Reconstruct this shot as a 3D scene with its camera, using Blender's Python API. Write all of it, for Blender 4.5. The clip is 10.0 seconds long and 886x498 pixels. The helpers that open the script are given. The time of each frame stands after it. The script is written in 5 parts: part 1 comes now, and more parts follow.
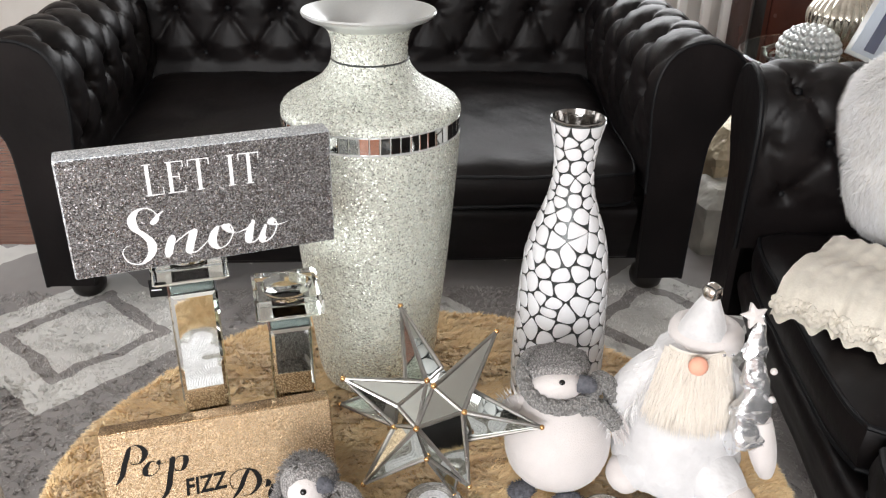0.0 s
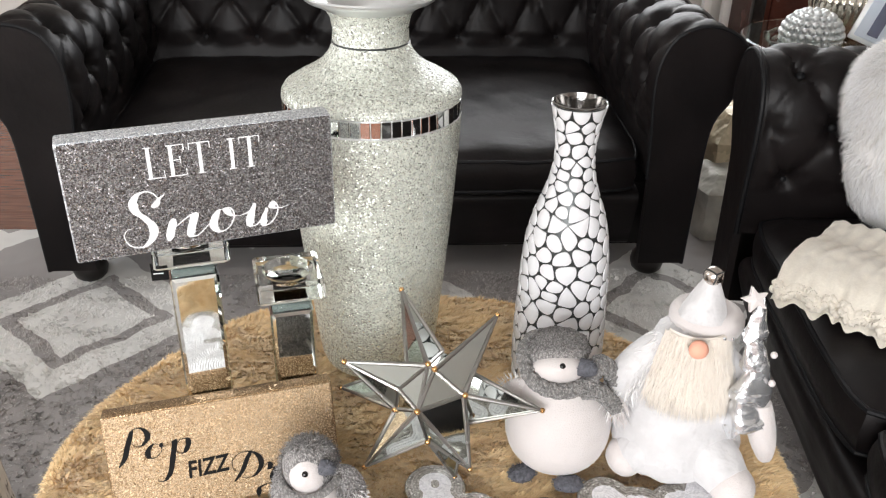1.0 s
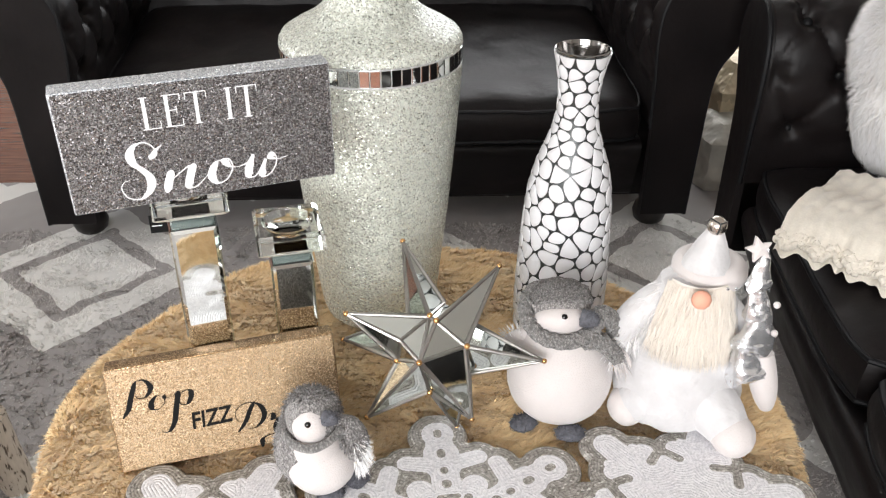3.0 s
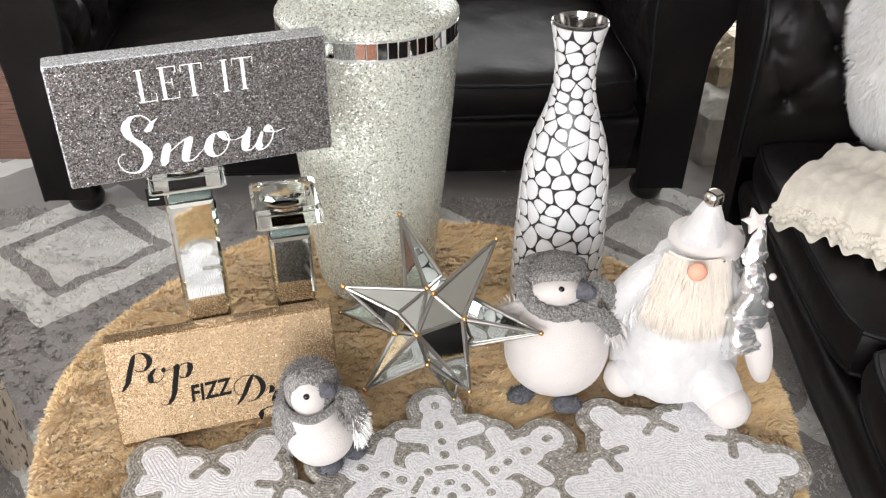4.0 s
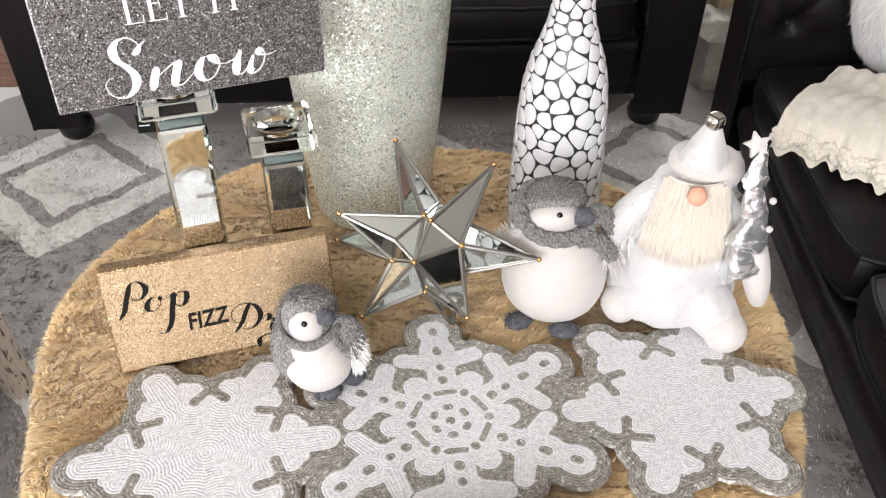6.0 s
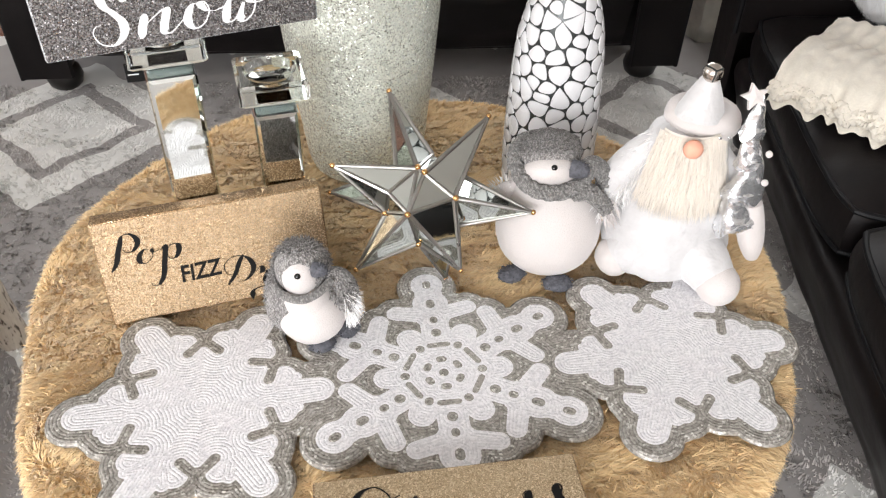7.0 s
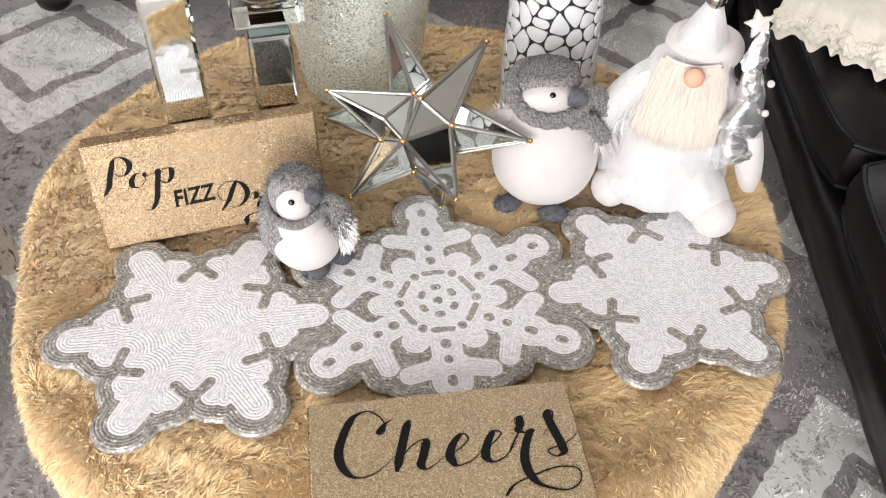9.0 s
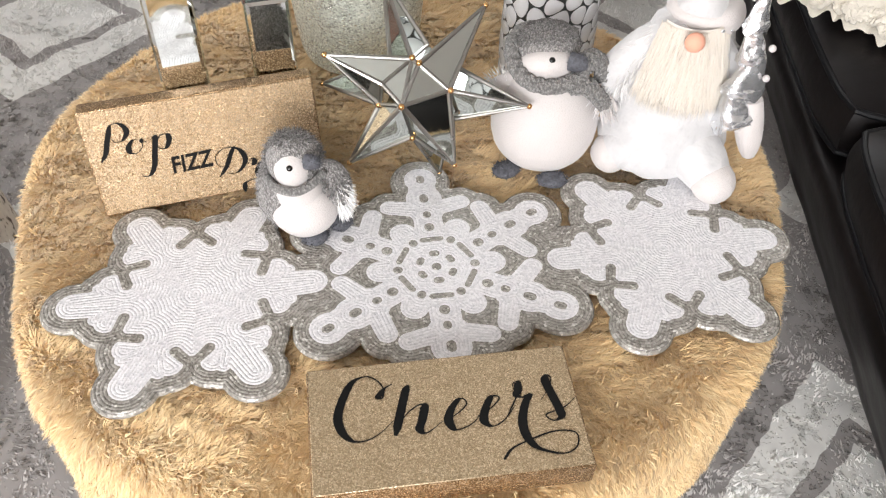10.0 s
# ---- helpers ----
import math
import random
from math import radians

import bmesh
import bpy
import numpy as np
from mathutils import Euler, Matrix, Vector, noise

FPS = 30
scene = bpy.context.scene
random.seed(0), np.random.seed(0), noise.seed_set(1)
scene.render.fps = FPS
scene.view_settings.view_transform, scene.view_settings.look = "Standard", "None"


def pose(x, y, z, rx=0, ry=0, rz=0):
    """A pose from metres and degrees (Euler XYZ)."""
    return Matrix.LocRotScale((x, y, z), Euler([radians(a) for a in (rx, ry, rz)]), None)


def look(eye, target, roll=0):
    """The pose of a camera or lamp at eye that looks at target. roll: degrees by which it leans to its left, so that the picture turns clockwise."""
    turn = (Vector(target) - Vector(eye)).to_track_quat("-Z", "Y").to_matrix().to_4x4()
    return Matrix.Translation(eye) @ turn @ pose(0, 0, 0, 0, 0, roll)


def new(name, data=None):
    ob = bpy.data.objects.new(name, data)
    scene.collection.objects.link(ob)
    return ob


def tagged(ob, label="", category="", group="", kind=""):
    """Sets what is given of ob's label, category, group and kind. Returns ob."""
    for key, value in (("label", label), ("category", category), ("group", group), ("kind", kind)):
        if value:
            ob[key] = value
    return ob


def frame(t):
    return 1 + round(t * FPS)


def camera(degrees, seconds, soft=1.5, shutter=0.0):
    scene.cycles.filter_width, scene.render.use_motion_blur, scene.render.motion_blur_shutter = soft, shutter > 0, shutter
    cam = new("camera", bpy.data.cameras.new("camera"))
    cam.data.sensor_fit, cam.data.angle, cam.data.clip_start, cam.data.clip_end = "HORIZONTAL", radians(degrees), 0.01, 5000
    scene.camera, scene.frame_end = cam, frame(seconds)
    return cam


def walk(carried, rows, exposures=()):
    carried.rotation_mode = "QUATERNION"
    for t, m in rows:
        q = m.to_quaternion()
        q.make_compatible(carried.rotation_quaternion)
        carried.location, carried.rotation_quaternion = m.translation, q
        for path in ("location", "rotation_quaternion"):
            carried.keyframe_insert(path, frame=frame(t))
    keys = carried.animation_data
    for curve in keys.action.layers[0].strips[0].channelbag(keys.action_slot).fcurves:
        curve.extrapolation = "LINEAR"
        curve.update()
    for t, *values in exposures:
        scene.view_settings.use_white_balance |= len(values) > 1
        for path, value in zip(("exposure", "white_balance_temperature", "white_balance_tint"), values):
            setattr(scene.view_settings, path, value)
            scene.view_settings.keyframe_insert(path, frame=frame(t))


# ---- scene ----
cam = camera(55.7, 10.0, soft=1.2)
PATH = [
    (0, (-0.066, -0.698, 1.273), (0.049, 1.081, 0.366), 1.0),
    (0.5, (-0.066, -0.698, 1.273), (0.047, 1.073, 0.351), 1.1),
    (1, (-0.066, -0.7, 1.271), (0.046, 1.064, 0.334), 1.0),
    (1.5, (-0.067, -0.699, 1.27), (0.042, 1.054, 0.313), 0.9),
    (2, (-0.066, -0.694, 1.266), (0.039, 1.044, 0.282), 0.7),
    (2.5, (-0.065, -0.692, 1.266), (0.04, 1.031, 0.254), 0.7),
    (4, (-0.066, -0.697, 1.262), (0.047, 0.981, 0.179), 0.7),
    (4.5, (-0.066, -0.699, 1.261), (0.049, 0.961, 0.151), 0.6),
    (5, (-0.066, -0.697, 1.258), (0.05, 0.941, 0.116), 0.5),
    (5.5, (-0.067, -0.693, 1.255), (0.049, 0.919, 0.076), 0.5),
    (7, (-0.068, -0.687, 1.248), (0.063, 0.823, -0.057), 1.2),
    (7.5, (-0.067, -0.688, 1.245), (0.066, 0.79, -0.095), 1.5),
    (8, (-0.067, -0.688, 1.244), (0.068, 0.761, -0.129), 1.8),
    (8.5, (-0.066, -0.685, 1.241), (0.069, 0.737, -0.158), 2.1),
    (9, (-0.067, -0.686, 1.241), (0.069, 0.712, -0.183), 2.3),
    (9.5, (-0.067, -0.686, 1.238), (0.071, 0.687, -0.21), 2.4),
    (10, (-0.066, -0.688, 1.238), (0.069, 0.657, -0.237), 2.4),
]
walk(cam, [(t, look(e, g, r)) for t, e, g, r in PATH], [(0, 0.0), (4, 0.03), (10, 0.08)])

# ---- light ----
world = bpy.data.worlds.new("sky")
scene.world = world
world.use_nodes = True
wn = world.node_tree.nodes
sky = wn.new("ShaderNodeTexSky")
sky.sky_type = "NISHITA"
sky.sun_disc = False
sky.sun_elevation = radians(35)
sky.sun_rotation = radians(215)
world.node_tree.links.new(sky.outputs[0], wn["Background"].inputs[0])
wn["Background"].inputs[1].default_value = 0.08

sun = new("sun", bpy.data.lights.new("sun", "SUN"))
sun.data.energy, sun.data.angle, sun.data.color = 1.3, radians(0.6), (1, 0.95, 0.88)
sun.matrix_world = look((-3, -6, 5), (0, 0, 0))


def window_light(name, place, target, w, h, power, color=(0.975, 0.97, 0.975)):
    """Daylight that falls in through a window's opening."""
    lamp = new(name, bpy.data.lights.new(name, "AREA"))
    lamp.data.shape, lamp.data.size, lamp.data.size_y = "RECTANGLE", w, h
    lamp.data.energy, lamp.data.color = power, color
    lamp.matrix_world = look(place, target)


window_light("daylight_south", (-1.0, -2.98, 1.55), (-0.6, -0.3, 0.1), 2.6, 1.5, 152)
window_light("daylight_west", (-3.18, 0.6, 1.5), (-0.9, 0.6, 0.2), 1.8, 1.5, 42)
window_light("daylight_north", (0.9, 3.58, 1.75), (0.6, 1.0, 0.4), 2.0, 1.2, 48)

# ---- materials ----
class Nodes:
    """A small builder for node materials."""

    def __init__(self, name):
        self.m = bpy.data.materials.new(name)
        self.m.use_nodes = True
        self.t = self.m.node_tree
        self.b = self.t.nodes["Principled BSDF"]

    def n(self, kind, **kw):
        node = self.t.nodes.new("ShaderNode" + kind)
        for k, v in kw.items():
            if k in node.inputs:
                self.put(node.inputs[k], v)
            else:
                setattr(node, k, v)
        return node

    def put(self, socket, v):
        if isinstance(v, bpy.types.NodeSocket):
            self.t.links.new(v, socket)
        else:
            socket.default_value = v

    def set(self, **kw):
        for k, v in kw.items():
            self.put(self.b.inputs[k.replace("_", " ")], v)
        return self

    def pos(self):
        return self.n("TexCoord").outputs["Object"]

    def noise(self, scale, detail=3, vector=None):
        return self.n("TexNoise", Scale=scale, Detail=detail, Vector=vector or self.pos())

    def ramp(self, fac, *stops):
        r = self.n("ValToRGB", Fac=fac)
        e = r.color_ramp.elements
        while len(e) < len(stops):
            e.new(0.5)
        for el, (p, c) in zip(e, stops):
            el.position, el.color = p, (*c, 1) if len(c) == 3 else c
        return r.outputs[0]

    def mix(self, fac, a, b, blend="MIX"):
        x = self.n("Mix", data_type="RGBA", blend_type=blend)
        self.put(x.inputs[0], fac), self.put(x.inputs[6], a), self.put(x.inputs[7], b)
        return x.outputs[2]

    def math(self, op, a, b=0.0, c=0.0):
        x = self.n("Math", operation=op)
        self.put(x.inputs[0], a), self.put(x.inputs[1], b), self.put(x.inputs[2], c)
        return x.outputs[0]

    def vmath(self, op, a, b=(0, 0, 0)):
        x = self.n("VectorMath", operation=op)
        self.put(x.inputs[0], a), self.put(x.inputs[1], b)
        return x.outputs[0]

    def bump(self, height, strength=0.3, distance=0.002, normal=None):
        x = self.n("Bump", Height=height, Strength=strength, Distance=distance)
        if normal:
            self.put(x.inputs["Normal"], normal)
        self.set(Normal=x.outputs[0])
        return x.outputs[0]


def rgb(c):
    return (*c, 1.0)


def plain(name, color, rough=0.5, metal=0.0, vary=0.12, scale=12, bump=0.15, grain=300, dist=0.001, **kw):
    """Colour with soft stains, fine grain and relief."""
    k = Nodes(name)
    lo, hi = [x * (1 - vary) for x in color], [min(1, x * (1 + vary)) for x in color]
    big = k.noise(scale).outputs[0]
    fine = k.noise(grain, 2).outputs[0]
    both = k.math("ADD", k.math("MULTIPLY", big, 0.6), k.math("MULTIPLY", fine, 0.4))
    k.set(Base_Color=k.ramp(both, (0.3, lo), (0.7, hi)), Metallic=metal)
    k.set(Roughness=k.math("ADD", k.math("MULTIPLY", big, 0.2), rough - 0.1))
    if bump:
        k.bump(fine, bump, dist)
    if kw:
        k.set(**kw)
    return k.m


def leather():
    k = Nodes("black_leather")
    p = k.pos()
    v = k.n("TexVoronoi", Scale=420.0, Vector=p, feature="DISTANCE_TO_EDGE").outputs[0]
    crease = k.noise(22, 6).outputs[0]
    wear = k.noise(5, 4).outputs[0]
    k.set(Base_Color=k.ramp(wear, (0.3, (0.0055, 0.0046, 0.0048)), (0.75, (0.0115, 0.0088, 0.0088))))
    k.set(Roughness=k.math("ADD", k.math("MULTIPLY", wear, 0.2), 0.31), Specular_IOR_Level=0.17)
    n1 = k.bump(v, 0.12, 0.0008)
    k.bump(crease, 0.35, 0.006, n1)
    return k.m


def glitter(name, dark, mid, bright, scale=780.0, tilt=0.9, metal=0.85):
    """Coarse glitter flakes, each with its own lean and shade."""
    k = Nodes(name)
    p = k.pos()
    vor = k.n("TexVoronoi", Scale=scale, Vector=p)
    ran = k.n("SeparateColor", Color=vor.outputs["Color"])
    k.set(Base_Color=k.ramp(ran.outputs[0], (0.0, dark), (0.55, mid), (0.97, bright)))
    k.set(Metallic=metal, Roughness=k.math("ADD", k.math("MULTIPLY", ran.outputs[1], 0.3), 0.22))
    lean = k.n("VectorMath", operation="SCALE")
    k.put(lean.inputs[0], k.vmath("SUBTRACT", vor.outputs["Color"], (0.5, 0.5, 0.5)))
    lean.inputs["Scale"].default_value = tilt
    k.set(Normal=k.vmath("NORMALIZE", k.vmath("ADD", k.n("NewGeometry").outputs["Normal"], lean.outputs[0])))
    return k.m


def crackle():
    """Crushed mirror mosaic set in pale grout."""
    k = Nodes("crackle_glass_mosaic")
    p = k.pos()
    q = k.vmath("ADD", p, k.vmath("MULTIPLY", k.noise(60, 2).outputs["Color"], (0.01, 0.01, 0.01)))
    vor = k.n("TexVoronoi", Scale=440.0, Vector=q)
    edge = k.n("TexVoronoi", Scale=440.0, Vector=q, feature="DISTANCE_TO_EDGE").outputs[0]
    ran = k.n("SeparateColor", Color=vor.outputs["Color"])
    chip = k.ramp(ran.outputs[0], (0.0, (0.14, 0.14, 0.125)), (0.22, (0.52, 0.54, 0.48)), (0.6, (0.74, 0.78, 0.7)), (1.0, (0.92, 0.94, 0.88)))
    grout = k.math("GREATER_THAN", edge, 0.07)
    k.set(Base_Color=k.mix(grout, rgb((0.6, 0.62, 0.55)), chip))
    k.set(Metallic=k.math("MULTIPLY", grout, k.math("MULTIPLY", ran.outputs[2], 0.85)), Roughness=k.math("ADD", k.math("MULTIPLY", ran.outputs[1], 0.3), 0.1))
    lean = k.n("VectorMath", operation="SCALE")
    k.put(lean.inputs[0], k.vmath("SUBTRACT", vor.outputs["Color"], (0.5, 0.5, 0.5)))
    lean.inputs["Scale"].default_value = 0.65
    nn = k.vmath("NORMALIZE", k.vmath("ADD", k.n("NewGeometry").outputs["Normal"], lean.outputs[0]))
    k.bump(edge, 0.4, 0.001, nn)
    return k.m


def glass(name, tint=(0.93, 0.98, 0.95), rough=0.02):
    k = Nodes(name)
    k.set(Base_Color=rgb(tint), Roughness=rough, Transmission_Weight=1.0, IOR=1.5)
    return k.m


def mirror(name="mirror_glass", tint=(0.86, 0.89, 0.87)):
    k = Nodes(name)
    n = k.noise(9, 3).outputs[0]
    k.set(Base_Color=rgb(tint), Metallic=1.0, Roughness=k.math("MULTIPLY", n, 0.07))
    k.bump(k.noise(25, 2).outputs[0], 0.04, 0.001)
    return k.m


def fur_mat(name, root, mid, tip, sheen=0.4):
    """Pile that is deeper in colour between the strands' islands, with lighter tips here and there."""
    k = Nodes(name)
    isl = k.n("NewGeometry").outputs["Random Per Island"]
    patch = k.noise(14, 4).outputs[0]
    f = k.math("ADD", k.math("MULTIPLY", isl, 0.55), k.math("MULTIPLY", patch, 0.6))
    k.set(Base_Color=k.ramp(f, (0.25, root), (0.55, mid), (0.9, tip)), Roughness=0.7, Sheen_Weight=sheen)
    return k.m


def rug_mat():
    """Shag rug: grey field, with ivory diamonds and bands round them."""
    k = Nodes("shag_rug")
    g = k.n("NewGeometry")
    warp = k.vmath("MULTIPLY", k.vmath("SUBTRACT", k.n("TexNoise", Scale=9.0, Detail=3.0, Vector=g.outputs["Position"]).outputs["Color"], (0.5, 0.5, 0.5)), (0.06, 0.06, 0))
    s = k.n("SeparateXYZ", Vector=k.vmath("ADD", g.outputs["Position"], warp))
    half = 0.5

    def fold(c, off, per):
        return k.math("ABSOLUTE", k.math("SUBTRACT", k.math("MODULO", k.math("ADD", c, off), per), per / 2))

    px, py = 0.82, 1.54
    ax, ay = fold(s.outputs[0], 0.93 + px * 6.5, px), fold(s.outputs[1], -1.32 + py * 6.5, py)
    d1 = k.math("ADD", ax, ay)
    bx, by = k.math("SUBTRACT", px / 2, ax), k.math("SUBTRACT", py / 2, ay)
    d = k.math("MINIMUM", d1, k.math("ADD", bx, by))
    inner = k.math("LESS_THAN", d, 0.185)
    band = k.math("MULTIPLY", k.math("GREATER_THAN", d, 0.24), k.math("LESS_THAN", d, 0.365))
    white = k.math("MAXIMUM", inner, band)
    isl = g.outputs["Random Per Island"]
    ivory = k.ramp(isl, (0.0, (0.74, 0.73, 0.7)), (0.5, (0.88, 0.87, 0.84)), (1.0, (0.93, 0.92, 0.9)))
    grey = k.ramp(isl, (0.0, (0.31, 0.29, 0.28)), (0.5, (0.45, 0.425, 0.41)), (1.0, (0.6, 0.57, 0.55)))
    c = k.mix(white, grey, ivory)
    stain = k.ramp(k.noise(6, 4).outputs[0], (0.3, (0.9, 0.9, 0.9)), (0.7, (1, 1, 1)))
    k.set(Base_Color=k.mix(1.0, c, stain, "MULTIPLY"), Roughness=0.9, Sheen_Weight=0.2)
    return k.m


def wood_floor_mat():
    k = Nodes("red_brown_floor")
    p = k.vmath("MULTIPLY", k.pos(), (1.2, 14.0, 1.0))
    g = k.noise(6, 6, p).outputs[0]
    k.set(Base_Color=k.ramp(g, (0.3, (0.09, 0.03, 0.018)), (0.7, (0.24, 0.09, 0.05))), Roughness=0.22)
    k.bump(g, 0.05, 0.001)
    return k.m


def knit_mat(name, lo, hi, scale=260.0, strength=0.8):
    k = Nodes(name)
    p = k.pos()
    q = k.vmath("ADD", k.vmath("MULTIPLY", p, (1.0, 1.0, 0.55)), k.vmath("MULTIPLY", k.noise(scale / 6, 2).outputs["Color"], (0.006, 0.006, 0.006)))
    w = k.n("TexVoronoi", Scale=scale, Vector=q)
    n = k.noise(scale * 1.5, 3).outputs[0]
    f = k.math("ADD", k.math("MULTIPLY", k.math("SUBTRACT", 1.0, w.outputs["Distance"]), 0.55), k.math("MULTIPLY", n, 0.45))
    k.set(Base_Color=k.ramp(f, (0.42, lo), (0.78, hi)), Roughness=0.95, Sheen_Weight=0.3)
    k.bump(f, strength, 0.004)
    return k.m


def bead_mat():
    """Rows of glass seed beads that follow the outline: ivory-white inside, silver-grey round it."""
    k = Nodes("seed_beads")
    a = k.n("Attribute", attribute_name="inside")
    b = k.n("Attribute", attribute_name="rowline")
    white = k.math("GREATER_THAN", a.outputs["Fac"], 0.0)
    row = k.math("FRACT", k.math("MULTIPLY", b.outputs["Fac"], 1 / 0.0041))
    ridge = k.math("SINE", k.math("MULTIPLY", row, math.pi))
    vor = k.n("TexVoronoi", Scale=330.0, Vector=k.pos())
    ran = k.n("SeparateColor", Color=vor.outputs["Color"])
    wc = k.ramp(ran.outputs[0], (0.0, (0.62, 0.615, 0.64)), (0.4, (0.73, 0.72, 0.74)), (1.0, (0.84, 0.83, 0.85)))
    gc = k.ramp(ran.outputs[0], (0.0, (0.2, 0.185, 0.165)), (0.5, (0.34, 0.32, 0.29)), (0.9, (0.44, 0.42, 0.385)), (1.0, (0.75, 0.73, 0.68)))
    # Shade between the bead rows is put into the colour, weaker on white.
    groove_shade = k.ramp(k.math("ADD", ridge, k.math("MULTIPLY", white, 0.33)), (0.0, (0.5, 0.5, 0.5)), (0.45, (1, 1, 1)))
    c = k.mix(1.0, k.mix(white, gc, wc), groove_shade, "MULTIPLY")
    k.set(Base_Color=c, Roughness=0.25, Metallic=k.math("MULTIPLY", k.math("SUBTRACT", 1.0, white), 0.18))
    n1 = k.bump(ridge, 0.45, 0.0012)
    k.bump(vor.outputs["Distance"], 0.35, 0.0012, n1)
    return k.m


LEATHER = leather()
SEAM = plain("leather_piping", (0.006, 0.006, 0.007), 0.5, bump=0.2, Specular_IOR_Level=0.2)
FOOT_WOOD = plain("black_stained_wood", (0.012, 0.01, 0.009), 0.35)
FLOOR_M = wood_floor_mat()
RUG_M = rug_mat()
WALL_M = plain("cream_wall_paint", (0.72, 0.7, 0.66), 0.7, vary=0.04)
CEIL_M = plain("white_ceiling_paint", (0.82, 0.82, 0.8), 0.8, vary=0.03)
TRIM_M = plain("white_trim_paint", (0.78, 0.78, 0.76), 0.35, vary=0.04)
FUR_M = fur_mat("tan_faux_fur", (0.72, 0.49, 0.235), (0.88, 0.645, 0.34), (0.95, 0.77, 0.48))
FURBASE_M = plain("tan_fur_backing", (0.76, 0.55, 0.3), 0.9, vary=0.15, scale=40)
CRACKLE = crackle()
MIRROR = mirror()
STARMIRROR = mirror("aged_mirror_glass", (0.6, 0.64, 0.61))
DARKMIRROR = mirror("smoked_mirror_glass", (0.35, 0.36, 0.36))
LEAD = plain("silver_lead_came", (0.36, 0.35, 0.33), 0.3, 1.0, bump=0.2)
BRASS = plain("brass_bead", (0.72, 0.42, 0.18), 0.25, 1.0)
SATIN = plain("satin_silver_paint", (0.66, 0.68, 0.68), 0.32, 0.7, vary=0.05)
CHROME = plain("dark_chrome_lining", (0.3, 0.29, 0.28), 0.12, 1.0)
GLASS = glass("clear_crystal")
EDGEGLASS = glass("pale_green_edge_glass", (0.8, 0.93, 0.88))
NECKGLASS = glass("silvered_green_glass", (0.62, 0.78, 0.73), 0.05)
NECKGLASS.node_tree.nodes["Principled BSDF"].inputs["Transmission Weight"].default_value = 0.75
SILVERGLIT = glitter("silver_glitter", (0.05, 0.046, 0.046), (0.17, 0.16, 0.162), (0.75, 0.75, 0.75))
SILVERSIDE = glitter("pale_silver_glitter", (0.3, 0.32, 0.34), (0.52, 0.55, 0.59), (1, 1, 1), metal=0.4)
GOLDGLIT = glitter("gold_glitter", (0.16, 0.09, 0.04), (0.31, 0.19, 0.09), (0.95, 0.72, 0.48), scale=1000.0, tilt=0.6)
GOLDSIGN = glitter("gold_glitter_face", (0.25, 0.16, 0.08), (0.43, 0.295, 0.165), (0.95, 0.76, 0.54), scale=850.0, tilt=0.55, metal=0.5)
GOLDFACE = glitter("champagne_glitter_face", (0.24, 0.17, 0.09), (0.35, 0.26, 0.155), (0.7, 0.56, 0.38), scale=900.0, tilt=0.5, metal=0.3)
WHITEVINYL = plain("white_vinyl_lettering", (0.85, 0.85, 0.86), 0.5, vary=0.03)
BLACKVINYL = plain("black_vinyl_lettering", (0.006, 0.006, 0.006), 0.6, vary=0.05, Specular_IOR_Level=0.15)
BEADS = bead_mat()
PEBBLE = plain("white_glaze", (0.74, 0.74, 0.76), 0.25, vary=0.03)
SLATE = plain("dark_silver_ground", (0.06, 0.065, 0.065), 0.35, 0.6)
PLUSHWHITE = plain("white_fleece", (0.66, 0.615, 0.6), 0.95, vary=0.04, scale=30, bump=0.4, grain=500, dist=0.002, Sheen_Weight=0.4)
VELVET = plain("white_crushed_velvet", (0.62, 0.61, 0.615), 0.6, vary=0.08, scale=35, bump=0.6, grain=60, dist=0.006, Sheen_Weight=0.6)
BEARD = fur_mat("cream_beard_pile", (0.78, 0.71, 0.63), (0.8, 0.74, 0.66), (0.82, 0.77, 0.7))
WHITEFUR = fur_mat("white_faux_fur", (0.76, 0.73, 0.68), (0.88, 0.87, 0.87), (0.94, 0.94, 0.95))
NOSE = plain("peach_nose_fabric", (0.85, 0.42, 0.3), 0.9, vary=0.05)
GREYKNIT = knit_mat("grey_marl_knit", (0.17, 0.16, 0.155), (0.6, 0.575, 0.56), 420.0, 1.0)
SCARF = knit_mat("grey_knit_scarf", (0.15, 0.145, 0.14), (0.4, 0.385, 0.37), 380.0, 0.8)
CREAMKNIT = plain("cream_cable_knit", (0.78, 0.73, 0.64), 0.95, vary=0.1, scale=25, bump=0.35, grain=260, dist=0.002, Sheen_Weight=0.3)
BEAK = plain("slate_felt", (0.1, 0.102, 0.118), 0.8, vary=0.5, scale=200, bump=0.6)
EYE = plain("black_glass_eye", (0.004, 0.004, 0.004), 0.08, bump=0)
FOIL = plain("silver_foil_fabric", (0.78, 0.79, 0.81), 0.24, 0.8, vary=0.06, scale=40, bump=0.55, grain=38, dist=0.008)
BELLM = plain("brushed_bell_metal", (0.55, 0.5, 0.45), 0.25, 1.0)

